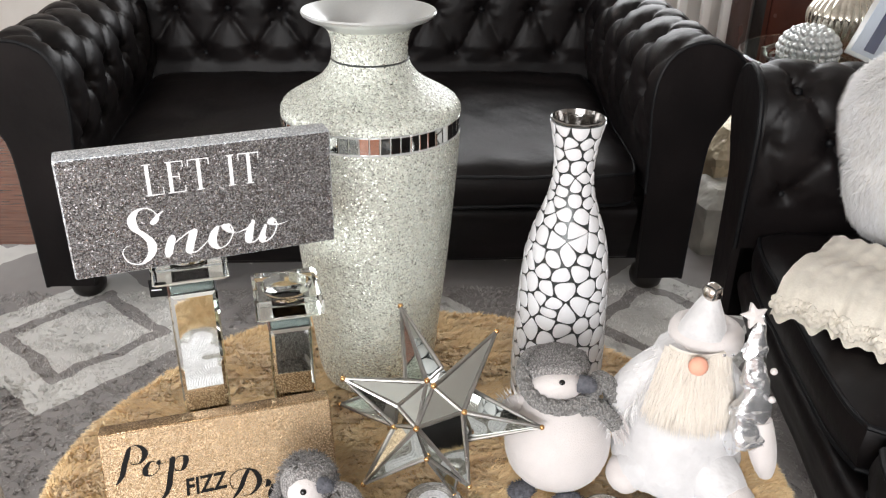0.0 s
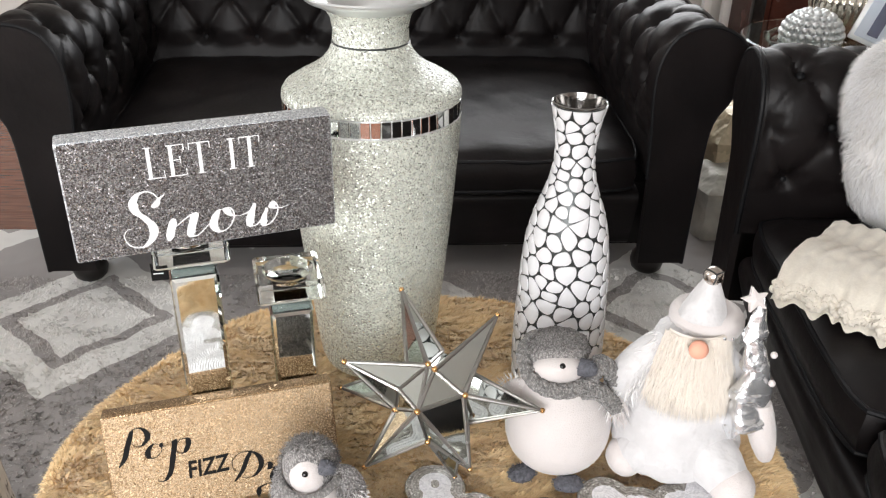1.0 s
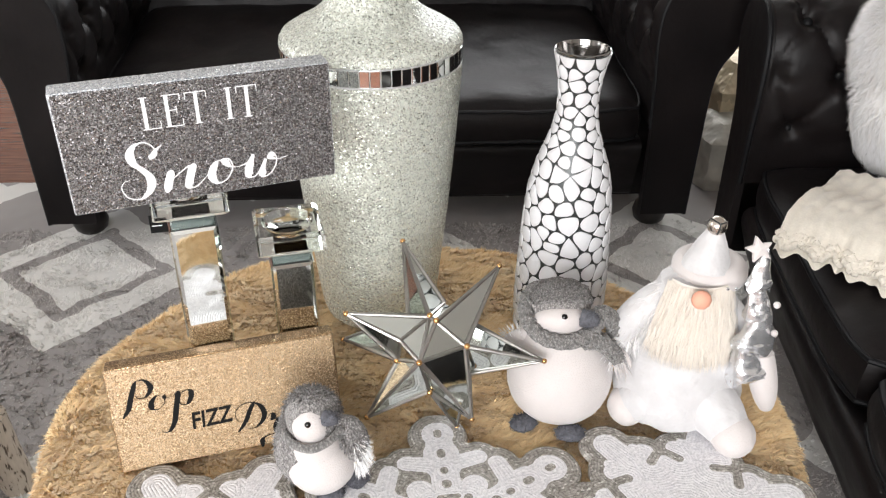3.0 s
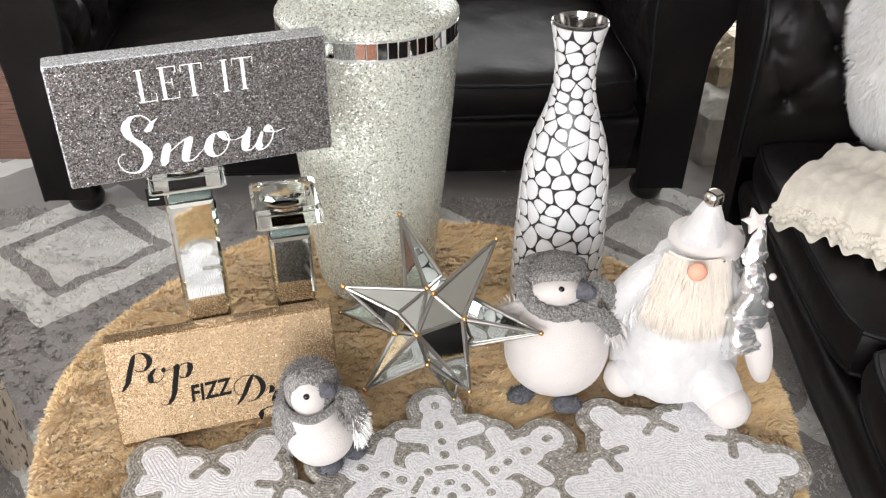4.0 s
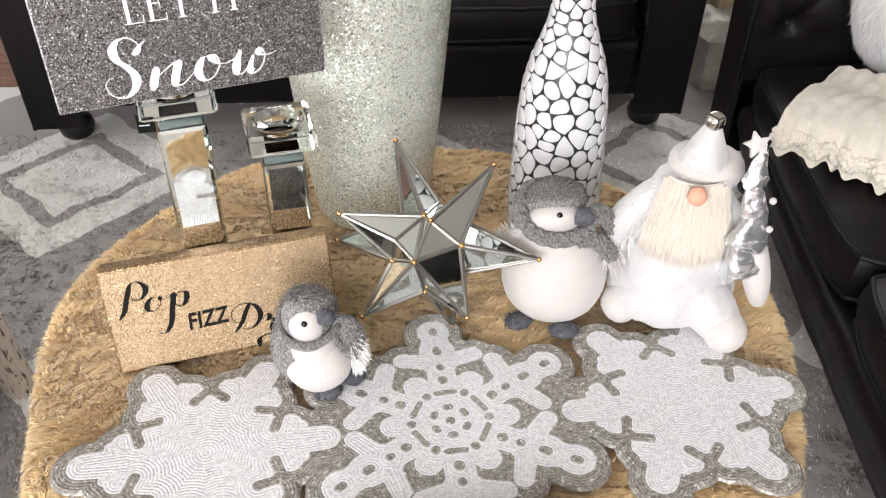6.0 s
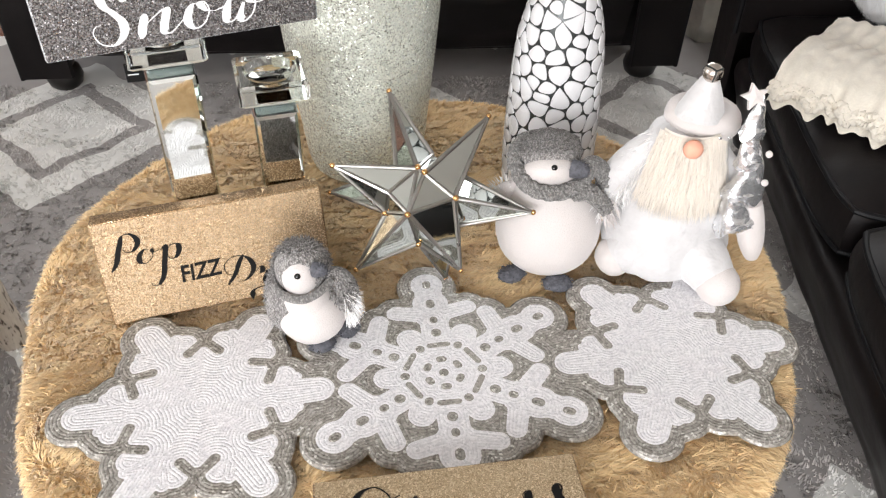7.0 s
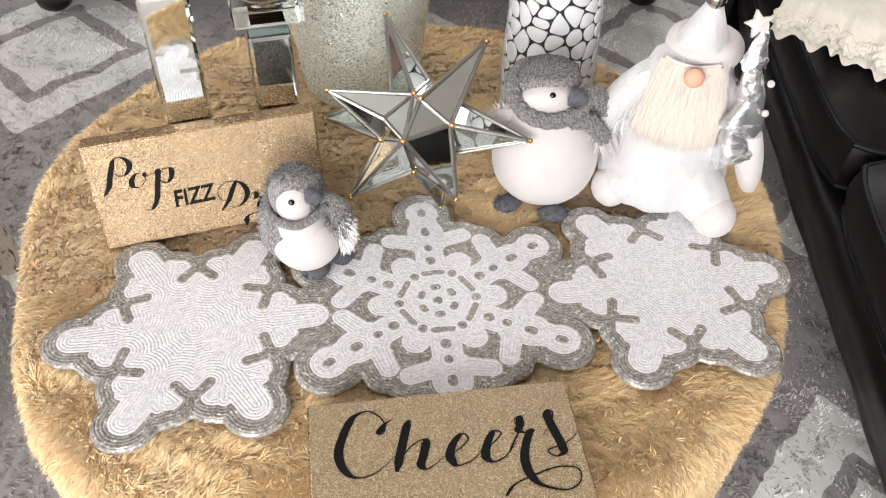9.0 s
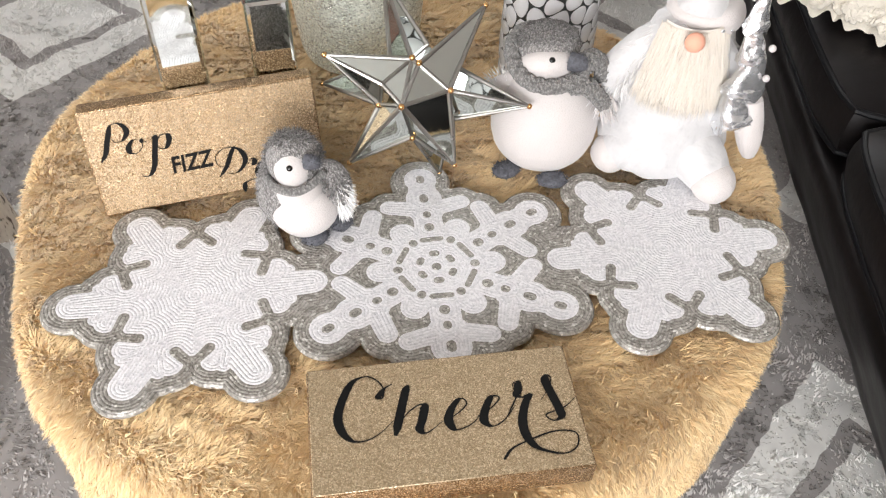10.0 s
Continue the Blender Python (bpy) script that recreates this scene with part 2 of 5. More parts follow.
# ---- mesh builder ----
class Mesh:
    """Collects shapes, each with a material slot, and links them as one mesh object."""

    def __init__(self):
        self.v, self.f, self.mi, self.mats = [], [], [], []

    def add(self, verts, faces, mat, m=None):
        if mat not in self.mats:
            self.mats.append(mat)
        k, n = self.mats.index(mat), len(self.v)
        self.v += [tuple(m @ Vector(p)) if m else tuple(p) for p in verts]
        self.f += [tuple(n + i for i in f) for f in faces]
        self.mi += [k] * len(faces)
        return self

    def grid(self, fn, nu, nv, mat, closed_u=False, closed_v=False, m=None):
        """A sheet from fn(u, v), u and v from 0 to 1."""
        cu, cv = nu if closed_u else nu + 1, nv if closed_v else nv + 1
        verts = [fn(i / nu, j / nv) for j in range(cv) for i in range(cu)]
        faces = [(j * cu + i, j * cu + (i + 1) % cu, (j + 1) % cv * cu + (i + 1) % cu, (j + 1) % cv * cu + i)
                 for j in range(nv) for i in range(nu)]
        return self.add(verts, faces, mat, m)

    def lathe(self, prof, mat, n=48, m=None):
        """A turned shape from (radius, height) pairs, from below upwards."""
        k = len(prof) - 1
        return self.grid(lambda u, v: (prof[round(v * k)][0] * math.cos(u * math.tau), prof[round(v * k)][0] * math.sin(u * math.tau), prof[round(v * k)][1]),
                         n, k, mat, closed_u=True, m=m)

    def ball(self, c, r, mat, n=24, lump=0.0, m=None, seed=0.0):
        def fn(u, v):
            a, b = u * math.tau, (v - 0.5) * math.pi
            d = Vector((math.cos(b) * math.cos(a), math.cos(b) * math.sin(a), math.sin(b)))
            k = 1 + lump * noise.noise(d * 2.2 + Vector((seed, 0, 0)))
            return tuple(c[i] + r[i] * d[i] * k for i in range(3))
        return self.grid(fn, n, n // 2, mat, closed_u=True, m=m)

    def tube(self, path, r, mat, n=8, m=None):
        """A tube along points; r is a number or a function of 0 to 1. Its ends are closed."""
        p = [Vector(q) for q in path]
        verts, faces = [], []
        side = None
        for i, q in enumerate(p):
            t = (p[min(i + 1, len(p) - 1)] - p[max(i - 1, 0)]).normalized()
            if side is None:
                side = t.orthogonal().normalized()
            side = (side - t * side.dot(t)).normalized()
            up, rr = t.cross(side), r(i / (len(p) - 1)) if callable(r) else r
            verts += [tuple(q + rr * (math.cos(a) * side + math.sin(a) * up)) for a in (math.tau * j / n for j in range(n))]
        for i in range(len(p) - 1):
            faces += [(i * n + j, i * n + (j + 1) % n, (i + 1) * n + (j + 1) % n, (i + 1) * n + j) for j in range(n)]
        faces += [tuple(range(n))[::-1], tuple((len(p) - 1) * n + j for j in range(n))]
        return self.add(verts, faces, mat, m)

    def box(self, lo, hi, mat, bev=0.0, m=None, seg=2):
        bm = bmesh.new()
        bmesh.ops.create_cube(bm, size=1)
        for v in bm.verts:
            v.co = Vector([lo[i] + (v.co[i] + 0.5) * (hi[i] - lo[i]) for i in range(3)])
        if bev:
            bmesh.ops.bevel(bm, geom=bm.edges[:], offset=bev, segments=seg, profile=0.5, affect="EDGES")
        bm.verts.ensure_lookup_table()
        self.add([v.co[:] for v in bm.verts], [[v.index for v in f.verts] for f in bm.faces], mat, m)
        bm.free()
        return self

    def data(self, name, smooth=True):
        me = bpy.data.meshes.new(name)
        me.from_pydata(self.v, [], self.f)
        for m in self.mats:
            me.materials.append(m)
        me.polygons.foreach_set("material_index", self.mi)
        me.polygons.foreach_set("use_smooth", [smooth] * len(self.f))
        me.update()
        if smooth:
            me.set_sharp_from_angle(angle=radians(38))
        return me

    def link(self, name, parent=None, label="", smooth=True):
        ob = new(name, self.data(name, smooth))
        if parent:
            ob.parent = parent
        if label:
            tagged(ob, label)
        return ob


def thing(name, place, label, category, group="", kind=""):
    """The Empty at a thing's base that holds its parts."""
    ob = new(name)
    ob.empty_display_size = 0.05
    ob.matrix_world = place
    return tagged(ob, label, category, group, kind)


def strands(name, roots, normals, flow, length, width, mat, parent=None, curl=0.3, seed=1, bend=0.5, clump=0.0, gather=0.0):
    """Fine pile: a three-sided bent blade for each root, all in one mesh."""
    rs = np.random.RandomState(seed)
    n = len(roots)
    ln = length * (0.7 + 0.6 * rs.rand(n, 1))
    d = flow + curl * rs.randn(n, 3)
    d -= normals * np.sum(d * normals, axis=1, keepdims=True)
    d /= np.linalg.norm(d, axis=1, keepdims=True) + 1e-9
    side = np.cross(normals, d)
    w = width * (0.7 + 0.6 * rs.rand(n, 1))
    mid = roots + (normals * 0.55 + d * bend * 0.5) * ln * 0.6
    tip = roots + (normals * 0.55 + d * bend * 1.3) * ln
    if clump:
        cell = np.floor(roots / clump + 0.35 * np.sin(roots[:, [1, 2, 0]] * 90))
        key = (cell * np.array([73856093, 19349663, 83492791])).sum(1).astype(np.int64)
        _, inv = np.unique(key, return_inverse=True)
        cnt = np.bincount(inv)[:, None]
        mean = np.stack([np.bincount(inv, tip[:, c]) for c in range(3)], 1) / cnt
        lean = clump * 0.5 * rs.randn(len(cnt), 3)
        mean = mean + lean
        tip += (mean[inv] - tip) * gather
        mid += (mean[inv] - mid) * gather * 0.25
    v = np.stack([roots - side * w, roots + side * w, mid + side * w * 0.8, mid - side * w * 0.8, tip], 1).reshape(-1, 3)
    base = np.arange(n)[:, None] * 5
    tri = np.concatenate([base + np.array([[0, 1, 2]]), base + np.array([[0, 2, 3]]), base + np.array([[3, 2, 4]])], 1).reshape(-1)
    me = bpy.data.meshes.new(name)
    me.vertices.add(len(v))
    me.vertices.foreach_set("co", v.ravel())
    me.loops.add(len(tri))
    me.loops.foreach_set("vertex_index", tri)
    me.polygons.add(len(tri) // 3)
    me.polygons.foreach_set("loop_start", np.arange(0, len(tri), 3))
    me.polygons.foreach_set("use_smooth", np.ones(len(tri) // 3, bool))
    me.update(calc_edges=True)
    me.materials.append(mat)
    ob = new(name, me)
    if parent:
        ob.parent = parent
    return ob


# ---- the room ----
def slab(name, lo, hi, mat, label="", category="", bev=0.0):
    ob = Mesh().box(lo, hi, mat, bev).link(name, smooth=False)
    return tagged(ob, label, category, kind="structure")


def wall_with_window(name, axis, at, thick, span, opening, height=2.6):
    """A wall across x or y, with one opening (from, to, sill, head) through it."""
    m = Mesh()
    a, b = span
    o0, o1, s, h = opening

    def piece(p0, p1, z0, z1):
        if axis == "y":
            m.box((p0, at, z0), (p1, at + thick, z1), WALL_M)
        else:
            m.box((at, p0, z0), (at + thick, p1, z1), WALL_M)
    piece(a, o0, -0.02, height), piece(o1, b, -0.02, height), piece(o0, o1, -0.02, s), piece(o0, o1, h, height)
    tagged(m.link(name, smooth=False), "cream painted wall with a window opening", "wall", kind="structure")


slab("floor", (-3.4, -3.2, -0.06), (3.4, 3.8, -0.024), FLOOR_M, "glossy red-brown wooden floor", "floor")
slab("ceiling", (-3.4, -3.2, 2.6), (3.4, 3.8, 2.7), CEIL_M, "white painted ceiling", "ceiling")
wall_with_window("wall_south", "y", -3.2, 0.14, (-3.4, 3.4), (-2.35, 0.35, 0.75, 2.35))
wall_with_window("wall_west", "x", -3.4, 0.14, (-3.06, 3.66), (-0.35, 1.55, 0.7, 2.3))
wall_with_window("wall_north", "y", 3.66, 0.14, (-3.4, 3.4), (-0.15, 1.95, 1.1, 2.4))
slab("wall_east", (3.26, -3.06, -0.02), (3.4, 3.66, 2.6), WALL_M, "cream painted wall", "wall")


def floorboards():
    fl = bpy.data.objects["floor"]
    rs = random.Random(4)
    lens = [Mesh().box((0, 0, 0), (L, 0.118, 0.008), FLOOR_M, 0.0015, seg=1).data("floorboard", False) for L in (0.8, 1.1, 1.4)]
    for j in range(22):
        x, y = -3.2, 1.2 + j * 0.12
        while x < -0.9:
            k = rs.randrange(3)
            ob = new("floorboard", lens[k])
            ob.parent, ob.location = fl, (x, y, -0.024)
            x += (0.8, 1.1, 1.4)[k] + 0.002


def rug():
    R = (-2.3, 1.5, -1.4, 1.9)
    m = Mesh()
    m.grid(lambda u, v: (R[0] + u * (R[1] - R[0]), R[2] + v * (R[3] - R[2]),
                         -0.006 + 0.005 * noise.noise(Vector((u * 90, v * 80, 0))) - (0.012 if min(u, v, 1 - u, 1 - v) < 0.001 else 0)), 220, 190, RUG_M)
    ob = tagged(m.link("rug"), "grey shag rug with ivory diamond pattern on the floor", "rug")
    rs = np.random.RandomState(3)
    n = 260000
    p = np.stack([-1.35 + 2.25 * rs.rand(n), -0.5 + 2.05 * rs.rand(n), np.full(n, -0.01)], 1)
    keep = ((p[:, 0] + 0.03) ** 2 + (p[:, 1] - 0.17) ** 2 > 0.44 ** 2)
    far = (p[:, 0] > -1.35) & (p[:, 0] < 1.1)
    p = p[keep & far]
    a = 3.0 * np.sin(p[:, 0] * 7 + 2 * np.sin(p[:, 1] * 5)) + 2 * np.sin(p[:, 1] * 9)
    flow = np.stack([np.cos(a), np.sin(a), 0 * a], 1)
    up = np.tile([0.0, 0, 1], (len(p), 1))
    pile = strands("fur_layer", p, up, flow, 0.012, 0.0019, RUG_M, ob, 0.8, 5, 0.6, 0.014, 0.4)
    tagged(pile, kind="stuff")


floorboards()
rug()


# ---- sofas ----
def tuft(u, v, du, dv):
    """Depth of deep-buttoned leather at u along and v up: soft puffs, folds that meet at the buttons, and gathers round each button."""
    a, b = u / du - v / (2 * dv), u / du + v / (2 * dv)
    fa, fb = abs(math.sin(math.pi * a)), abs(math.sin(math.pi * b))
    puff = 0.017 * (fa * fb) ** 0.35
    j = round(v / dv)
    off = 0.5 * du if j % 2 else 0.0
    x, y = u - (round((u - off) / du) * du + off), v - j * dv
    d = math.hypot(x, y)
    pit = 0.032 * math.exp(-(d / 0.026) ** 2)
    gather = 0.0032 * math.sin(8 * math.atan2(y, x) + 3 * u) * math.exp(-((d - 0.035) / 0.022) ** 2)
    return puff - pit + gather


def arc(points, n=40):
    """A smooth line through points, evenly stepped: places and the length so far."""
    P = [Vector(p) for p in points]
    Q = [P[0] * 2 - P[1]] + P + [P[-1] * 2 - P[-2]]
    out = []
    for i in range(1, len(Q) - 2):
        for k in range(12):
            t = k / 12
            out.append(0.5 * ((2 * Q[i]) + (Q[i + 1] - Q[i - 1]) * t + (2 * Q[i - 1] - 5 * Q[i] + 4 * Q[i + 1] - Q[i + 2]) * t * t
                              + (3 * Q[i] - Q[i - 1] - 3 * Q[i + 1] + Q[i + 2]) * t ** 3))
    out.append(P[-1])
    L = [0.0]
    for a, b in zip(out, out[1:]):
        L.append(L[-1] + (b - a).length)
    even, j = [], 0
    for k in range(n + 1):
        s = L[-1] * k / n
        while j < len(L) - 2 and L[j + 1] < s:
            j += 1
        even.append(out[j].lerp(out[j + 1], min(1.0, (s - L[j]) / max(1e-9, L[j + 1] - L[j]))))
    return even, L[-1]


BUTTON = Mesh().ball((0, 0, 0), (0.011, 0.011, 0.006), SEAM, 12).data("button")


def padded(parent, name, prof, along, length, du, dv, v_start, v_end, nu):
    """A deep-buttoned roll: a profile (depth, height) swept along a straight line; along(s, depth, height) gives the place."""
    NV = 130
    pts, L = arc(prof, NV)
    nrm = []
    for i, p in enumerate(pts):
        t = (pts[min(i + 1, NV)] - pts[max(i - 1, 0)]).normalized()
        nrm.append(Vector((-t.y, t.x)))

    def fn(u, v):
        i = round(v * NV)
        s = v * L
        k = max(0.0, min(1.0, (v_end - s) / 0.05, (s - v_start + 0.03) / 0.05))
        end = max(0.0, min(1.0, min(u, 1 - u) * length / 0.04))
        d = (tuft(u * length, s - v_start, du, dv) * k * end + 0.004 * noise.noise(Vector((u * length * 9, s * 9, length))))
        q = pts[i] + nrm[i] * d
        return along(u * length, q.x, q.y)
    body = Mesh().grid(fn, nu, NV, LEATHER).link(name, parent)
    for j in range(0, int((v_end - v_start) / dv) + 1):
        for i in range(0, int(length / du) + 2):
            u = (i + (0.5 if j % 2 else 0)) * du
            if 0.05 < u < length - 0.05 and v_start + j * dv < v_end - 0.04:
                k = round((v_start + j * dv) / L * NV)
                q = pts[k] + nrm[k] * -0.02
                b = new("button", BUTTON)
                b.parent = body
                e = Vector(along(u, *(q + nrm[k] * 0.01))) - Vector(along(u, *q))
                b.matrix_local = Matrix.Translation(along(u, *q)) @ e.to_track_quat("Z", "Y").to_matrix().to_4x4()
    return body


def sofa(place, width, seats, label, depth=1.0, inset=0.0):
    """A deep-buttoned rolled-arm sofa; its front faces -y, its middle is at x = 0, its front at y = 0."""
    s = thing("sofa", place, label, "sofa")
    hw, arm = width / 2, 0.2
    Mesh().box((-hw + 0.1, 0.07, 0.085), (hw - 0.1, depth - 0.05, 0.3), LEATHER, 0.02).link("base", s)
    back = [(0.74, 0.36), (0.765, 0.5), (0.785, 0.62), (0.79, 0.72), (0.81, 0.79), (0.87, 0.825), (0.94, 0.8), (0.97, 0.72), (0.96, 0.62), (0.96, 0.35), (0.96, 0.1)]
    padded(s, "backrest", back, lambda u, d, h: (-hw + 0.06 + u, d, h), width - 0.12, 0.175, 0.15, 0.19, 0.55, int(width * 150))
    ap = [(0.0, 0.36), (-0.005, 0.5), (-0.012, 0.6), (-0.004, 0.69), (0.035, 0.755), (0.115, 0.78), (0.2, 0.745), (0.23, 0.665), (0.19, 0.58), (0.15, 0.5), (0.14, 0.3), (0.135, 0.09)]
    inner = hw - arm - 0.02
    for side in (-1, 1):
        a = padded(s, "armrest", ap, lambda u, d, h, k=side: (k * (inner + d), (u - 0.04) if k > 0 else (0.9 - u - 0.04), h), 0.9, 0.165, 0.135, 0.14, 0.56, 130)
        line, _ = arc(ap, 44)
        edge = [(side * (inner + p.x), -0.04, p.y) for p in line]
        n = len(edge)
        pan = Mesh()
        front = [(side * (inner + 0.085 + (p.x - 0.085) * 0.98), -0.058, 0.43 + (p.y - 0.43) * 0.99) for p in line]
        low = [(side * (inner), -0.04, 0.09)]
        poly = edge + low
        fp = front + [(side * (inner + 0.004), -0.058, 0.094)]
        k = len(poly)
        faces = [tuple(range(k, 2 * k))] + [(i, (i + 1) % k, k + (i + 1) % k, k + i) for i in range(k)]
        pan.add(poly + fp, faces, LEATHER)
        fr = pan.link("front_panel", a)
        Mesh().tube([(x, y - 0.012, z) for x, y, z in edge], 0.0065, SEAM, 8).link("piping", fr)
    w = 2 * inner / seats
    for i in range(seats):
        x0, x1 = -inner + i * w + 0.004, -inner + (i + 1) * w - 0.004
        cx, cy = (x0 + x1) / 2, 0.375
        hx, hy = (x1 - x0) / 2, 0.4

        def top(u, v, sgn=1):
            a, b = 2 * u - 1, 2 * v - 1
            e = (1 - abs(a) ** 9) * (1 - abs(b) ** 9)
            z = 0.425 + 0.03 * (1 - a * a) * (1 - b * b) * sgn - (0.02 if sgn > 0 else -0.02) * (1 - e) ** 2
            z += 0.005 * noise.noise(Vector((a * 4 + i * 7, b * 4, 1))) * sgn + 0.07 * v * v
            return (cx + hx * a * (1 - 0.07 * abs(b) ** 7), cy + hy * b * (1 - 0.05 * abs(a) ** 7), z if sgn > 0 else z - 0.135)
        c = Mesh().grid(top, 40, 40, LEATHER).grid(lambda u, v: top(1 - u, v, -1), 40, 40, LEATHER)

        def rim(u, v):
            q = u * 4
            k, f = int(q) % 4, q % 1
            a, b = [(f, 0), (1, f), (1 - f, 1), (0, 1 - f)][k]
            hi, lo = Vector(top(a, b)), Vector(top(a, b, -1))
            out = Vector((hi.x - cx, (hi.y - cy), 0)).normalized() * 0.012 * math.sin(math.pi * v)
            return tuple(lo.lerp(hi, v) + out)
        c.grid(rim, 160, 6, LEATHER, closed_u=True)
        cu = c.link("seat_cushion", s)
        for v in (0.04, 0.96):
            Mesh().tube([rim(t / 160, v) for t in range(161)], 0.006, SEAM, 8).link("piping", cu)
    rail, _ = arc([(0.1, 0.296), (0.05, 0.298), (0.012, 0.292), (0.0, 0.27), (0.006, 0.24), (0.022, 0.19), (0.042, 0.14), (0.055, 0.105), (0.09, 0.1)], 30)
    Mesh().grid(lambda u, v: (-inner + 2 * inner * u, rail[round(v * 30)].x + inset + 0.004 * noise.noise(Vector((u * width * 7, v * 5, 3))), rail[round(v * 30)].y + 0.004 * noise.noise(Vector((u * width * 5, 1, v * 3)))), int(width * 50), 30, LEATHER).link("front_rail", s)
    foot = [(0.0, 0), (0.034, 0), (0.046, 0.012), (0.052, 0.035), (0.046, 0.06), (0.036, 0.07), (0.04, 0.09), (0, 0.09)]
    for x in (-hw + 0.14, hw - 0.14):
        for y in (0.09, depth - 0.12):
            Mesh().lathe(foot, FOOT_WOOD, 24, pose(x, y, -0.008)).link("foot", s, "black turned bun foot")
    return s


sofa(pose(-0.135, 1.47, 0), 1.98, 2, "black leather buttoned two-seat sofa with rolled arms on the rug")
sofa(pose(0.655, -0.055, 0, 0, 0, -98), 2.72, 3, "black leather buttoned three-seat sofa beside the round table", inset=-0.03)


# ---- the round table under its fur throw ----
CX, CY, TOP = -0.042, 0.185, 0.43


def table():
    t = thing("coffee_table", pose(CX, CY, 0), "round dark wooden coffee table hidden under a fur throw", "coffee table")
    Mesh().lathe([(0, 0.385), (0.47, 0.385), (0.48, 0.395), (0.48, 0.412), (0.47, 0.42), (0, 0.42)], FOOT_WOOD, 64).link("tabletop", t)
    for i in range(4):
        a = math.pi / 4 + i * math.pi / 2
        Mesh().lathe([(0, 0), (0.022, 0), (0.03, 0.2), (0.034, 0.385), (0, 0.385)], FOOT_WOOD, 16, pose(0.34 * math.cos(a), 0.34 * math.sin(a), -0.01)).link("leg", t)


def drape(a, s):
    """The throw's surface at angle a, s metres out from the middle: flat on top, then hanging in folds."""
    r0 = 0.525 + 0.012 * math.sin(3 * a + 1) + 0.008 * math.sin(7 * a)
    if s < r0 - 0.03:
        r, z = s, TOP + 0.003 * noise.noise(Vector((s * math.cos(a) * 12, s * math.sin(a) * 12, 0)))
    else:
        k = s - (r0 - 0.03)
        b = min(k / 0.05, math.pi / 2 * 0.92)
        r = r0 - 0.03 + 0.035 * math.sin(b)
        z = TOP - 0.035 * (1 - math.cos(b))
        rest = max(0.0, k - 0.05 * b)
        wave = 0.035 * math.sin(5 * a + 0.7) + 0.02 * math.sin(9 * a + 2)
        r += -rest * 0.16 + wave * min(1, rest / 0.12)
        z -= rest * 0.97
    return (CX + r * math.cos(a), CY + r * math.sin(a), z)


def fur_throw():
    t = thing("fur_throw", pose(0, 0, 0), "tan long-pile faux fur throw draped over the round table", "throw")
    hem = 0.76

    Mesh().grid(lambda u, v: drape(u * math.tau, 0.005 + v * hem), 160, 70, FURBASE_M, closed_u=True).link("backing", t)
    rs = np.random.RandomState(8)
    n = 500000
    a, s = rs.rand(n) * math.tau, hem * np.sqrt(rs.rand(n))
    pts = np.array([drape(x, y) for x, y in zip(a, s)])
    e = 0.004
    da = np.array([drape(x + e / max(y, 0.05), y) for x, y in zip(a, s)]) - pts
    ds = np.array([drape(x, y + e) for x, y in zip(a, s)]) - pts
    nr = np.cross(ds, da)
    nr /= np.linalg.norm(nr, axis=1, keepdims=True) + 1e-12
    x, y = pts[:, 0], pts[:, 1]
    th = 0.7 * np.sin(x * 19 + 1.5 * np.sin(y * 23)) + 0.8 * np.sin(y * 31 + 2 * np.sin(x * 17)) + 0.6 * np.sin(x * 57 + 3 * np.sin(y * 61)) - 1.0
    out = np.stack([np.cos(a), np.sin(a), -1.5 + 0 * a], 1)
    edge = 0.55 * np.clip((s - 0.47) / 0.08, 0, 1)[:, None]
    flow = np.stack([np.cos(th), np.sin(th), 0 * th], 1) * (1 - edge) + out * edge
    tagged(strands("fur_layer", pts - nr * 0.002, nr, flow, 0.02, 0.001, FUR_M, t, 0.6, 9, 0.62, 0.0085, 0.45), kind="stuff")


table()
fur_throw()

# ---- lettering ----
def spline(pts, n=10):
    """A smooth line in the plane through pts."""
    P = [Vector((*p[:2], 0)) for p in pts]
    Q = [P[0] * 2 - P[1]] + P + [P[-1] * 2 - P[-2]]
    out = []
    for i in range(1, len(Q) - 2):
        for k in range(n):
            t = k / n
            out.append(0.5 * ((2 * Q[i]) + (Q[i + 1] - Q[i - 1]) * t + (2 * Q[i - 1] - 5 * Q[i] + 4 * Q[i + 1] - Q[i + 2]) * t * t
                              + (3 * Q[i] - Q[i - 1] - 3 * Q[i + 1] + Q[i + 2]) * t ** 3))
    return out + [P[-1]]


def pen(mesh, pts, mat, thin, thick, lift=0.0):
    """A pen stroke, thin where it runs up or across and thick where it comes down."""
    line = spline(pts)
    v, f = [], []
    for i, p in enumerate(line):
        t = (line[min(i + 1, len(line) - 1)] - line[max(i - 1, 0)])
        t = t.normalized() if t.length > 1e-9 else Vector((1, 0, 0))
        w = thin + (thick - thin) * max(0.0, -t.y) ** 2
        w *= min(1.0, 0.35 + 4 * min(i, len(line) - 1 - i) / len(line))
        s = Vector((-t.y, t.x, 0)) * w / 2
        v += [(p.x + s.x, p.y + s.y, 0.0008 + lift + 0.00002 * (i % 3)), (p.x - s.x, p.y - s.y, 0.0008 + lift + 0.00002 * (i % 3))]
        if i:
            k = 2 * i
            f.append((k - 2, k - 1, k + 1, k))
    mesh.add(v, f, mat)


def dot(mesh, x, y, r, mat):
    mesh.add([(x + r * math.cos(a), y + r * math.sin(a), 0.0012) for a in (math.tau * i / 16 for i in range(16))], [tuple(range(16))], mat)


